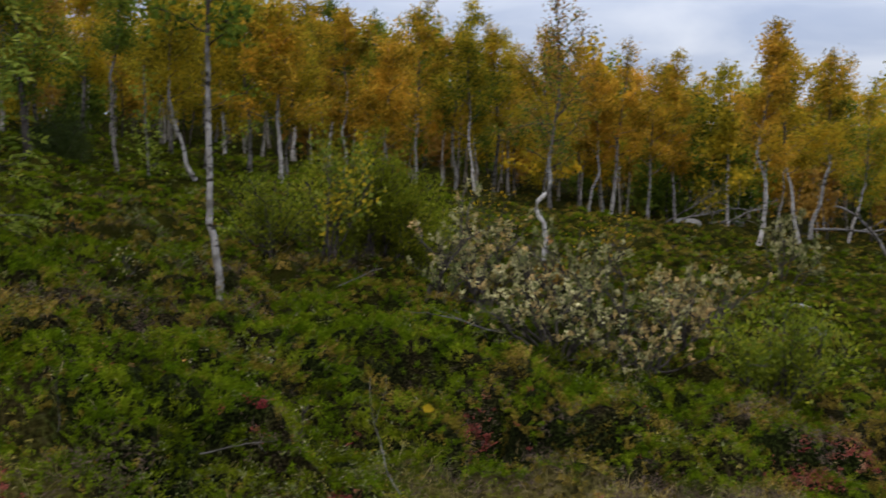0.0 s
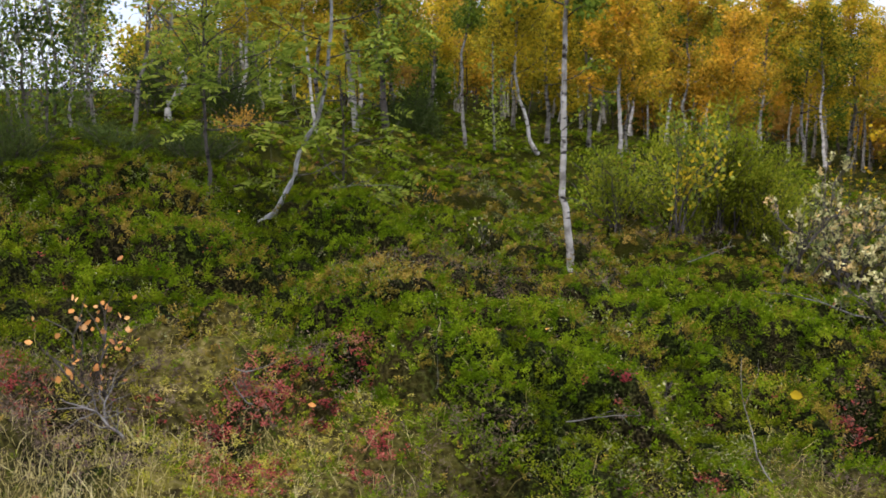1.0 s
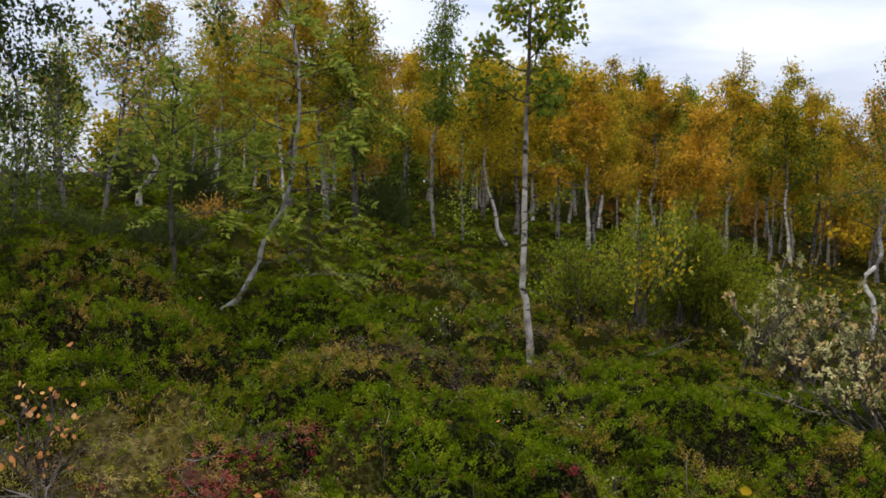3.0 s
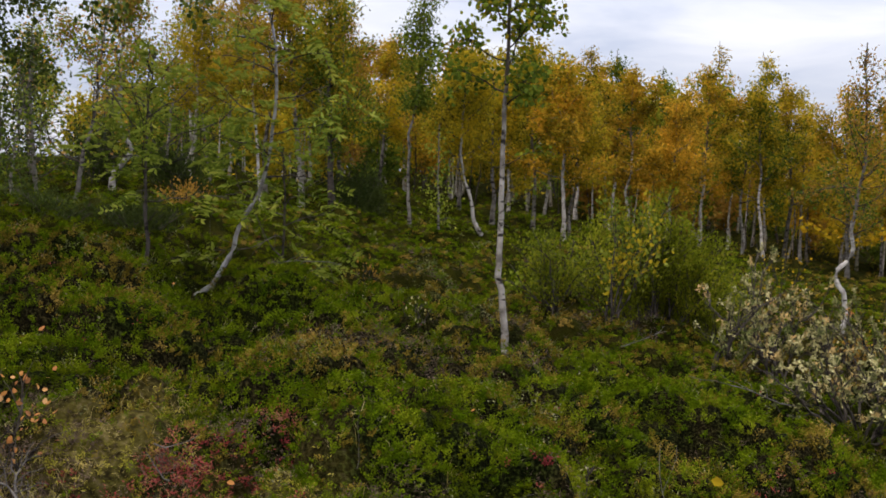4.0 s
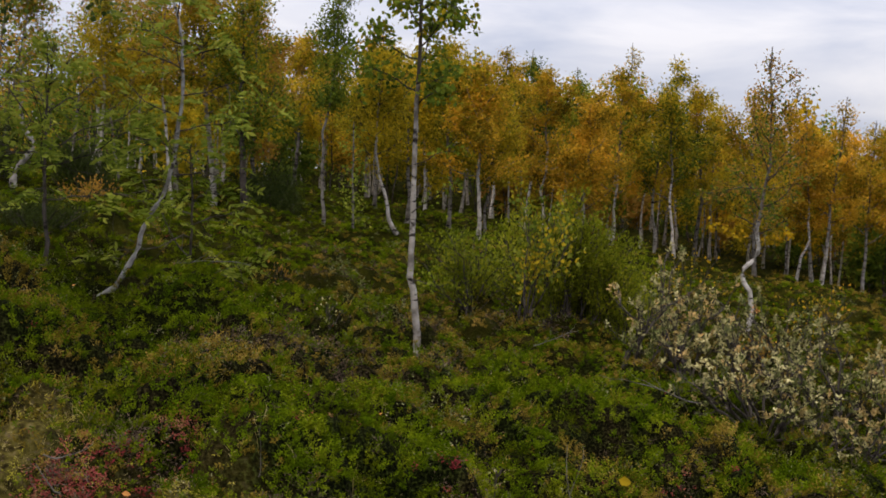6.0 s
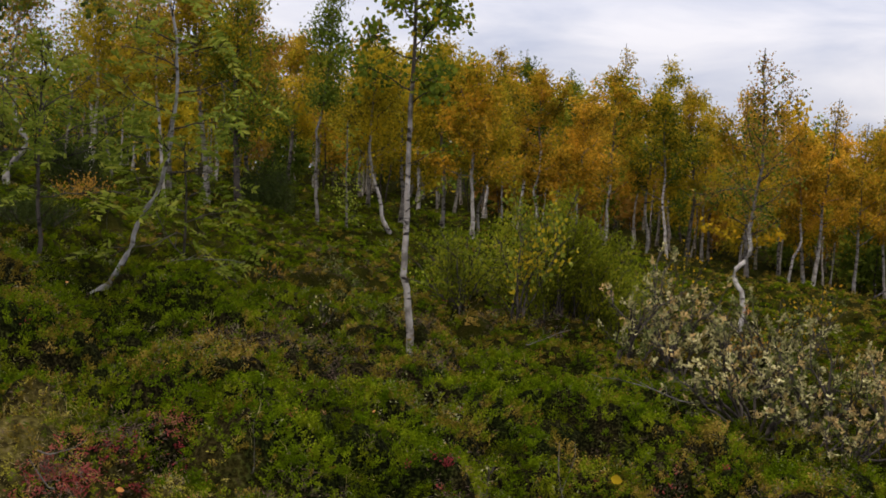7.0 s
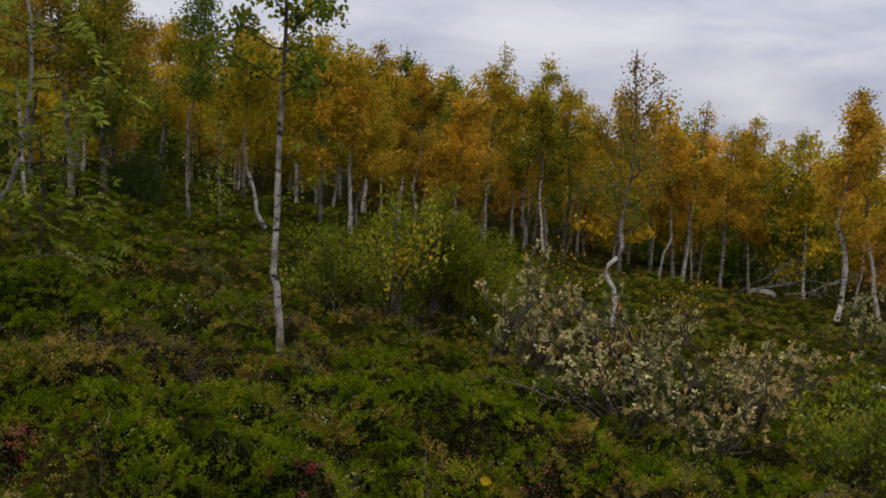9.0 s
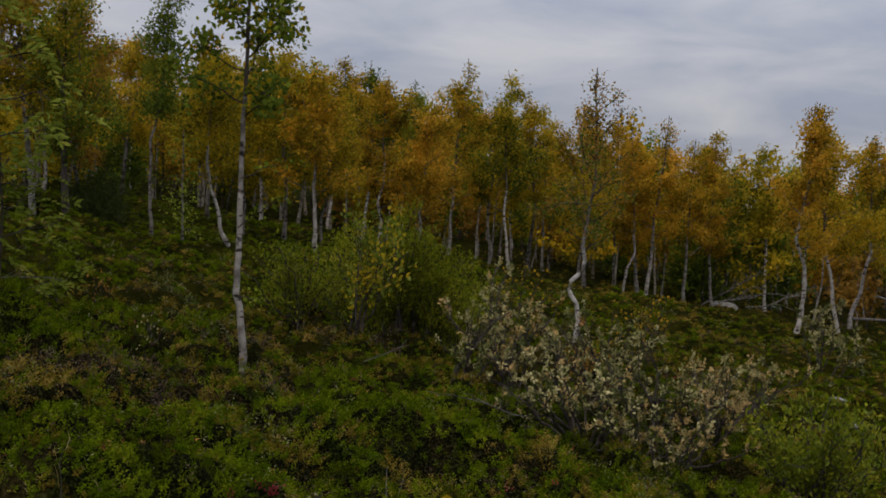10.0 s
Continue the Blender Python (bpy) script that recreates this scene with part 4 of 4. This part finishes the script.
birch(12.2, 23.5, 4.4, 0.036, L_GREEN, "green-yellow birch at the wood's edge", crown=0.25, spread=1.2, seed=49, extra=(L_YELLOW, 0.4), n_leaves=7500, **FAR)
hooked = birch(2.26, 11.7, 3.55, 0.029, L_DEEP, "thin birch with a hooked white foot and dark twiggy top", spine=((0.16, 0.06), (0.222, 0.02), (0.258, -0.085), (0.29, -0.07), (0.327, 0.055), (0.36, 0.085), (0.415, 0.045), (0.478, 0.085), (0.634, 0.163), (0.775, 0.156), (0.936, 0.10)),
      crown=0.40, spread=0.66, n_leaves=3600, leaf=0.036, limbs=34, seed=40, clump=0.05, bark=BARK_HOOK, extra=(L_RUST, 0.5), bare_top=0.12, group="", name="hooked_birch")
low_twig(hooked, 1.36, 0.06, 0.62, 80, 404, (-1.0, -0.2, 0.05), 0.050, L_YELLOW)
low_twig(hooked, 1.45, 0.06, 0.50, 60, 405, (-0.6, -0.2, 0.6), 0.046, L_YELLOW)
low_twig(hooked, 1.34, 0.06, 0.40, 90, 406, (1.0, -0.3, -0.05), 0.050, L_YELLOW)
low_twig(hooked, 0.45, 0.02, 0.22, 24, 407, (0.4, -0.6, 0.2), 0.034, L_APRICOT)
# the unseen upper crown is extra height, added to shade the left slope
birch(-4.50, 5.46, 5.6, 0.05, L_BACKLIT, "birch reaching over with leafy green boughs darkened as if backlit", crown=0.26, droop=0.20, spread=2.3, bark=BARK_DARK, n_leaves=46000, leaf=0.037, limbs=64, seed=51, narrow=0.85, clump=0.075, group="", extra=(L_DEEP, 0.25))
birch(-8.0, 10.6, 1.8, 0.022, L_DEEP, "small dark green birch on the crest", bark=BARK_DARK, crown=0.1, spread=0.9, seed=52, n_leaves=420)
birch(-9.6, 13.4, 2.1, 0.022, L_GREEN, "small green birch on the crest", bark=BARK_DARK, crown=0.15, spread=1.0, seed=53, n_leaves=420)
birch(-6.9, 9.4, 1.5, 0.014, L_DEEP, "bushy young birch on the crest", crown=0.08, spread=0.7, seed=54, n_leaves=420, leaf=0.05, bark=BARK_DARK)

# ---- the depth of the wood: further birches, standing closer ----
rng_wood = random.Random(5)
placed = []


def stand(kinds, tries, turn, reach, gap, size=(0.85, 1.14)):
    """Copies of a few kinds, strewn through a sector of the wood with a gap kept between stems."""
    for _ in range(tries):
        a, d = rng_wood.uniform(*turn), rng_wood.uniform(*reach)
        px, py = d * math.cos(radians(a)), d * math.sin(radians(a))
        if d < 18 + 9 * max(0.0, math.cos(radians(a - 55))) or min([math.hypot(px - q[0], py - q[1]) for q in placed] + [9.0]) < gap:
            continue
        placed.append((px, py))
        s = rng_wood.uniform(*size) * (0.88 if a > 98 else 1.0)
        copy_thing(kinds[rng_wood.randrange(len(kinds))], pose(px, py, gz(px, py) - 0.03, rng_wood.uniform(-4, 4), rng_wood.uniform(-4, 4), rng_wood.uniform(0, 360)) @ Matrix.Diagonal((s, s, s, 1)))


wood = []
for i, (m, b) in enumerate(((L_OLIVE, 0.22), (L_ORANGE, 0.22), (L_GREEN, 0.25), (L_YELLOW, 0.2), (L_OLIVE, 0.15), (L_DEEP, 0.22), (L_YELLOW, 0.15), (L_ORANGE, 0.18))):
    wood.append(birch(-9 + 3.1 * i, 30 + (i % 3), 4.4, 0.045, m, "birch deep in the autumn wood", crown=b, spread=1.25, n_leaves=2450, leaf=0.122, limbs=12, seed=70 + i, twigs=0, sides=5, clump=0.16, plain=True, bark=BARK_GREY if i % 2 else BARK_WHITE))
    placed.append((wood[-1].location.x, wood[-1].location.y))
thicket = []
for i, m in enumerate((L_DEEP, L_OLIVE, L_RUST)):
    thicket.append(birch(-6 + 6.3 * i, 34, 2.3, 0.025, m, "bushy young birch in the shade of the wood", crown=0.06, spread=1.1, n_leaves=950, leaf=0.17, limbs=5, seed=90 + i, twigs=0, sides=5, clump=0.22, plain=True, name="young_birch", bark=BARK_GREY))
    placed.append((thicket[-1].location.x, thicket[-1].location.y))
stand(wood, 195, (54, 103), (19, 46), 1.2)
stand([wood[0], wood[2], wood[4], wood[5]], 36, (103, 117), (20, 40), 1.2)
stand(thicket[:2], 16, (113, 121), (20, 32), 0.8)
stand([wood[0], wood[2], wood[4], wood[5]], 40, (94, 114), (17, 27), 1.0, (0.72, 0.98))
stand([wood[0], wood[2]], 3, (116, 132), (28, 48), 2.0)
stand(thicket, 180, (54, 118), (28, 54), 0.9)
stand(thicket[:2], 9, (112, 138), (30, 50), 1.6)
stand(thicket[:2], 55, (96, 116), (21, 36), 1.0)

stand(thicket, 30, (97, 110), (30, 52), 0.9)
pole = birch(-2.2, 27.6, 3.4, 0.02, L_RUST, "thin grey birch pole in the shade of the wood", bark=BARK_DARK, crown=0.6, spread=0.5, limbs=5, n_leaves=160, leaf=0.12, seed=95, twigs=0, sides=5, plain=True, name="birch_pole")
pale_pole = birch(-1.2, 26.4, 3.6, 0.028, L_OLIVE, "thin pale birch pole in the wood", bark=BARK_WHITE, crown=0.5, spread=0.55, limbs=5, n_leaves=200, leaf=0.12, seed=96, twigs=0, sides=5, plain=True, name="birch_pole")
stand([pole, pale_pole], 260, (54, 116), (20, 36), 0.4, (0.7, 1.2))

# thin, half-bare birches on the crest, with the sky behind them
crest = [birch(-7.6, 11.4, 2.3, 0.02, L_BACKLIT, "thin half-bare birch on the crest", bark=BARK_GREY, crown=0.12, spread=0.75, limbs=16, n_leaves=620, leaf=0.045, seed=61, group="crest birches"),
         birch(-10.2, 15.2, 2.7, 0.024, L_GREEN, "thin half-bare birch on the crest with dull leaves", bark=BARK_GREY, crown=0.15, spread=0.85, limbs=16, n_leaves=700, leaf=0.05, seed=62, group="crest birches", extra=(L_RUST, 0.4))]
for _ in range(17):
    a, d, s = rng_wood.uniform(114.5, 135), rng_wood.uniform(12.5, 21), rng_wood.uniform(0.7, 1.25)
    px, py = d * math.cos(radians(a)), d * math.sin(radians(a))
    copy_thing(crest[rng_wood.randrange(2)], pose(px, py, gz(px, py) - 0.03, rng_wood.uniform(-7, 7), rng_wood.uniform(-7, 7), rng_wood.uniform(0, 360)) @ Matrix.Diagonal((s, s, s, 1)))

# ---- shrubs ----
shrub("willow_shrub", 0.12, 10.0, 1.35, 1.40, L_WILLOW, "dense rounded green willow bush", stems=40, n_leaves=22000, leaf=0.036, narrow=0.45, seed=201, sparse_low=0.6, clump=0.05, tuft=0.55, loose=0.7, up=1.0, foot=0.55)
shrub("willow_shrub", 0.68, 10.05, 0.75, 1.25, L_WILLOW, "upright green willow bush beside a rounded one", stems=16, n_leaves=7500, leaf=0.036, narrow=0.45, seed=228, sparse_low=0.6, clump=0.05, tuft=0.55, loose=0.7, up=1.0, foot=0.5)
shrub("willow_shrub", -0.80, 9.6, 0.75, 0.95, L_WILLOW, "small green willow bush with open shoots", stems=14, n_leaves=3200, leaf=0.038, narrow=0.45, seed=202, tuft=0.5, loose=0.8, up=1.0, extra=(L_FROND, 0.25))
shrub("birch_sapling", -0.20, 9.05, 0.34, 1.30, L_FROND, "birch sapling with yellowing leaves in front of the willow bush", stems=6, n_leaves=760, leaf=0.040, narrow=0.8, seed=203, up=1.0, sparse_low=0.1, extra=(L_OLIVE, 0.5), rounded=True, lean=(0.12, 0.0))


def felted_willow(x, y, width, height, label, seed, mats, stems=10, depth=None, lean=(0.0, 0.0), hollow=0.25, leaf=0.034, per=12, name="grey_willow"):
    """A low willow: dark crooked stems that fork twice, and a rosette of upright leaves at the end of each twig."""
    rng = np.random.default_rng(seed)
    depth = depth or width
    bush = thing(name, x, y, gz(x, y) - 0.03, label, "shrub")
    tips, ways = [], []
    for i in range(stems):
        a = i * 2.4 + rng.uniform(-0.7, 0.7)
        out = math.sqrt((i + 0.5) / stems)
        ex, ey = math.cos(a) * out * width / 2, math.sin(a) * out * depth / 2
        top = height * (1 - 0.5 * out ** 2.2) * rng.uniform(0.8, 1.1)
        foot = gz(x + ex * 0.2, y + ey * 0.2) - gz(x, y) - 0.02
        t = np.linspace(0, 1, 8)
        b = np.stack([ex * (0.2 + 0.8 * t), ey * (0.2 + 0.8 * t), foot + top * t ** 0.8], 1) + np.cumsum(rng.normal(size=(8, 3)), 0) * 0.05 * height * t[:, None] + np.array([lean[0], lean[1], 0.0]) * t[:, None]
        shoots = []
        for q in (3, 4, 5, 6, 7, 7):
            d = unit(b[q] - b[q - 1]) + rng.normal(size=3) * 0.6 + np.array([0, 0, 0.25])
            tw = bough(b[q], d, rng.uniform(0.16, 0.30) * (0.5 + 0.5 * height), rng, 4, 0.35, 0.5)
            shoots.append((tube(tw, np.linspace(0.005, 0.002, len(tw)), 3), q))
            for k in (2, 3, 4, 4):
                if rng.random() > 0.42:
                    continue
                w = unit(tw[k] - tw[k - 1]) + rng.normal(size=3) * 0.6 + np.array([0, 0, 0.3])
                end = tw[k] + unit(w) * rng.uniform(0.04, 0.11)
                tips.append(end)
                ways.append(w)
                shoots.append((tube(np.array([tw[k], (tw[k] + end) / 2 + rng.normal(size=3) * 0.008, end]), np.array([0.0025, 0.002, 0.001]), 3), q))
        part("stem", mesh_of("stem", *forked(tube(b, np.linspace(0.013, 0.005, 8), 5), 5, shoots), BARK_DARK, True), bush)
    tips, ways = np.array(tips), unit(np.array(ways))
    keep = tips[:, 2] > hollow * height
    tips, ways = tips[keep], ways[keep]
    which = np.searchsorted(np.cumsum([m[1] for m in mats]), rng.random(len(tips)) * 0.999)
    for j, (m, _) in enumerate(mats):
        p, w = np.repeat(tips[which == j], per, 0), np.repeat(ways[which == j], per, 0)
        if len(p):
            p = p - w * rng.uniform(0, 0.05, (len(p), 1)) + rng.normal(size=p.shape) * 0.008
            part("foliage", mesh_of("foliage", *leaves(p, w * 0.7 + rng.normal(size=p.shape) * 0.8 + np.array([0, 0, 0.1]), leaf, 0.48, rng), m), bush)
    return bush


SILVER, BUFF, MIXED = ((L_PALE, 0.75), (L_SAGE, 0.25)), ((L_BUFF, 0.6), (L_PALE, 0.3), (L_SAGE, 0.1)), ((L_PALE, 0.4), (L_BUFF, 0.3), (L_SAGE, 0.3))
felted_willow(0.64, 8.15, 0.48, 0.85, "leaning willow with pale silver-grey felted leaves", 204, SILVER, 8, lean=(0.30, 0.0))
felted_willow(1.12, 8.6, 0.6, 0.80, "willow with pale buff and green leaves", 205, BUFF, 9)
felted_willow(1.12, 7.9, 0.5, 0.42, "low willow with buff leaves", 219, MIXED, 7)
felted_willow(1.55, 7.2, 1.25, 0.44, "low spreading willow with silver and buff leaves over dark twigs", 214, MIXED, 20, depth=0.8, lean=(-0.1, -0.05), hollow=0.45)
felted_willow(1.90, 9.5, 0.45, 0.70, "twiggy low willow with silver leaves around a hooked birch", 230, SILVER, 7)
felted_willow(2.15, 9.2, 0.75, 0.72, "willow with pale silver-green leaves below a hooked birch", 206, SILVER, 11)
felted_willow(2.22, 7.8, 0.75, 0.55, "willow with sage-green and buff leaves", 216, ((L_SAGE, 0.5), (L_PALE, 0.5)), 10)
felted_willow(2.15, 7.05, 0.85, 0.42, "low willow with buff leaves between taller ones", 218, BUFF, 12, hollow=0.45)
felted_willow(2.72, 7.7, 0.8, 0.58, "willow with buff and pinkish leaves over dark twigs", 215, BUFF, 11)
felted_willow(3.25, 8.7, 0.9, 0.5, "low willow with pinkish-buff leaves", 217, BUFF, 9)
felted_willow(6.35, 14.0, 0.9, 0.95, "pale leaved willow near the white birches", 208, SILVER, 9, leaf=0.055)
shrub("green_willow", 3.02, 6.6, 1.15, 0.85, L_WILLOW, "low leafy green willow bush with pale tips", stems=20, n_leaves=3800, leaf=0.042, narrow=0.5, seed=207, tuft=0.22, loose=0.9, clump=0.05, depth=0.9, extra=(L_FROND, 0.35), sparse_low=0.2)
for bx, by, bw, bh, seed in ((-4.25, 15.1, 0.7, 0.5, 231), (-4.75, 15.9, 1.1, 0.75, 232), (-7.75, 13.1, 0.8, 0.9, 233), (-6.85, 13.9, 0.8, 0.7, 234)):
    shrub("juniper", bx, by, bw, bh, L_JUNIPER, "dark upright juniper bush among birch stems", stems=16, n_leaves=4200, leaf=0.055, narrow=0.3, seed=seed, clump=0.08, sparse_low=0.9, up=1.0, foot=0.6)
for jx, jy, jw, jh, n, what in ((-5.9, 7.5, 1.0, 0.42, 5000, "dark low juniper bush"), (-5.7, 8.8, 0.9, 0.3, 3600, "flat dark juniper mat"), (-4.55, 8.4, 0.9, 0.35, 3600, "spreading dark juniper mat")):
    shrub("juniper", jx, jy, jw, jh, L_JUNIPER, what, stems=16, n_leaves=n, leaf=0.04, narrow=0.22, seed=209 + n, clump=0.07, sparse_low=0.9)
shrub("orange_sapling", -2.34, 3.22, 0.26, 0.5, L_APRICOT, "thin dark sapling with a few apricot-orange leaves", stems=4, n_leaves=64, leaf=0.026, narrow=0.75, seed=212, thick=0.003, rounded=True, up=0.9, category="sapling", loose=1.0, sparse_low=0.0, tuft=0.3)

shrub("pale_willow_twig", -2.62, 2.75, 0.45, 0.5, L_PALE, "thin willow twigs with large pale green leaves", stems=5, n_leaves=26, leaf=0.06, narrow=0.5, seed=220, thick=0.004, rounded=True, loose=0.8)
shrub("pale_herb", -1.62, 7.2, 0.25, 0.22, L_PALE, "small pale withered herb in the heath", stems=5, n_leaves=30, leaf=0.024, narrow=0.6, seed=221, thick=0.003, rounded=True, category="herb")
shrub("pale_herb", -1.75, 6.9, 0.22, 0.16, L_PALE, "small pale withered herb in the heath", stems=4, n_leaves=22, leaf=0.022, narrow=0.6, seed=222, thick=0.003, rounded=True, category="herb")
shrub("pale_herb", -0.19, 4.23, 0.08, 0.16, L_PALE, "small white-tipped herb standing in the heath", stems=3, n_leaves=16, leaf=0.018, narrow=0.7, seed=229, thick=0.002, rounded=True, category="herb")
shrub("dwarf_birch", -5.2, 10.6, 0.7, 0.25, L_RUST, "low dwarf birch turned rusty red", stems=10, n_leaves=600, leaf=0.03, narrow=0.8, seed=223, thick=0.004)
shrub("dwarf_birch", -2.5, 8.9, 0.5, 0.25, L_RUST, "low dwarf birch turned rusty", stems=8, n_leaves=90, leaf=0.03, narrow=0.8, seed=224, thick=0.004)
shrub("dwarf_birch", 2.0, 9.6, 0.5, 0.4, L_RUST, "rusty-leaved dwarf birch among willows", stems=7, n_leaves=220, leaf=0.04, narrow=0.8, seed=225, thick=0.005)
shrub("birch_sapling", 2.95, 11.2, 0.7, 0.9, L_ORANGE, "birch sapling with a few orange leaves", stems=6, n_leaves=130, leaf=0.034, narrow=0.8, seed=226, thick=0.006, tuft=0.3)
shrub("birch_sapling", 1.6, 12.0, 1.1, 0.9, L_YELLOW, "thin birch shoots with scattered yellow leaves", stems=8, n_leaves=110, leaf=0.034, narrow=0.8, seed=227, thick=0.006, tuft=0.3)


# ---- stones and dead wood ----
def stone(x, y, size, seed, label):
    rng = np.random.default_rng(seed)
    bm = bmesh.new()
    bmesh.ops.create_icosphere(bm, subdivisions=3, radius=size)
    shift = Vector(rng.normal(size=3) * 9)
    for v in bm.verts:
        v.co *= 1 + 0.45 * noise.noise(v.co / size * 0.9 + shift) + 0.12 * noise.noise(v.co / size * 3 + shift)
        v.co.z *= 0.55
    me = bpy.data.meshes.new("stone")
    bm.to_mesh(me)
    bm.free()
    me.materials.append(STONE)
    ob = new("stone", me)
    ob.location = (x, y, gz(x, y) + 0.1 * size)
    ob.rotation_euler = (0, 0, rng.uniform(0, 6))
    return tagged(ob, label, "stone")


stone(8.72, 25.3, 0.34, 301, "pale lichened stone under the birches")
stone(10.6, 27.0, 0.32, 302, "grey stone beside birch stems")
stone(4.86, 9.75, 0.17, 303, "grey stone sunk in the heath")
stone(5.45, 11.3, 0.15, 304, "small grey stone in the heath")
stone(-6.36, 10.8, 0.16, 305, "small pale stone on the crest")


def dead_branch(x, y, length, way, thick, seed, label, lift=0.05, forks=5):
    """A weathered fallen branch with broken side shoots."""
    rng = np.random.default_rng(seed)
    b = bough((0, 0, lift), way, length, rng, 8, -0.02, 0.25)
    b[:, 2] = np.maximum(b[:, 2], 0.03)
    shoots = []
    for _ in range(forks):
        q = int(rng.integers(1, 7))
        tw = bough(b[q], unit(b[q + 1] - b[q]) + rng.normal(size=3) * 0.7 + np.array([0, 0, 0.35]), length * rng.uniform(0.15, 0.4), rng, 4, 0.1, 0.5)
        shoots.append((tube(tw, np.linspace(thick * 0.5, thick * 0.15, len(tw)), 4), q))
    ob = new("dead_branch", mesh_of("dead_branch", *forked(tube(b, np.linspace(thick, thick * 0.35, len(b)), 6), 6, shoots), DEADWOOD, True))
    ob.location = (x, y, gz(x, y))
    return tagged(ob, label, "branch")


dead_branch(8.0, 23.6, 2.0, (1, 0.2, 0.25), 0.022, 311, "grey fallen branch with forked shoots", 0.1, 7)
dead_branch(8.9, 24.2, 1.8, (1, -0.3, 0.05), 0.02, 312, "grey fallen branch lying in the heath", 0.08, 6)
dead_branch(7.6, 24.2, 2.2, (0.8, 0.3, 0.7), 0.02, 313, "dead branch leaning up among birches", 0.05, 7)
dead_branch(9.9, 20.6, 2.2, (1, 0.1, -0.02), 0.035, 314, "long pale dead branch propped off the ground", 0.28, 3)
dead_branch(10.9, 19.0, 1.9, (-0.5, 0.2, 0.9), 0.04, 315, "crooked dead limb rising beside a birch", 0.0, 4)
dead_branch(11.0, 19.3, 1.6, (0.6, 0.1, 0.5), 0.035, 316, "pale dead limb leaning outward", 0.1, 4)
dead_branch(-0.1, 8.15, 0.4, (1, 0.3, 0.1), 0.004, 317, "thin grey dead twig in the heath", 0.10, 4)
dead_branch(-2.9, 7.4, 0.6, (1, 0.2, 0.2), 0.006, 318, "thin grey dead twig in the heath", 0.08, 4)
dead_branch(1.1, 6.95, 0.8, (-1, 0.2, 0.03), 0.005, 319, "thin bare willow twig reaching low over the moss", 0.12, 3)
dead_branch(-1.73, 3.40, 0.17, (-0.45, 0.1, 0.9), 0.0032, 321, "bleached bent stalk on the moss", 0.0, 0)
dead_branch(-1.81, 3.42, 0.20, (0.8, -0.2, -0.3), 0.0032, 324, "bleached stalk fallen across the moss", 0.14, 0)
dead_branch(-1.03, 3.54, 0.26, (0.05, 0.0, 1), 0.0016, 322, "single upright straw stalk", 0.0, 0)
dead_branch(0.25, 3.83, 0.55, (-0.36, 0.28, 0.95), 0.0030, 325, "long thin grey-green stalk leaning over the heath", 0.0, 1)
dead_branch(-2.0, 2.93, 0.5, (-0.8, 0.5, 0.30), 0.006, 326, "bare dark heather twigs at the edge of the moss", 0.03, 10)
dead_branch(-2.12, 3.02, 0.4, (-0.5, 0.6, 0.55), 0.005, 327, "bare dark forked twig beside an orange sapling", 0.02, 8)
dead_branch(-0.55, 3.75, 0.3, (0.9, 0.2, 0.15), 0.003, 328, "thin bleached twig lying in the heath", 0.10, 3)


# ---- fallen leaves near the camera ----
def fallen_leaf(x, y, size, turn, lift, mat=None, hue="orange"):
    rng = np.random.default_rng(int(turn * 10))
    v, f = leaves(np.zeros((1, 3)), np.array([[1.0, 0.0, 0.15]]), size, 0.75, rng, True)
    ob = new("fallen_leaf", mesh_of("fallen_leaf", v, f, mat or L_APRICOT))
    ob.location, ob.rotation_euler = (x, y, gz(x, y) + lift), (0.5, 0.3, turn)
    return tagged(ob, f"single {hue} leaf fallen on the heath", "leaf", "fallen leaves")


for lx, ly, ls, lt, lz in ((-1.54, 3.50, 0.045, 0.4, 0.09), (-1.72, 4.35, 0.03, 1.3, 0.15), (-0.72, 4.45, 0.028, 2.2, 0.10), (-0.05, 5.6, 0.03, 3.1, 0.10), (-3.1, 6.2, 0.03, 4.0, 0.12), (-2.0, 5.6, 0.028, 5.2, 0.10)):
    fallen_leaf(lx, ly, ls, lt, lz)
fallen_leaf(0.40, 4.86, 0.05, 6.1, 0.10, L_YELLOW, "yellow")
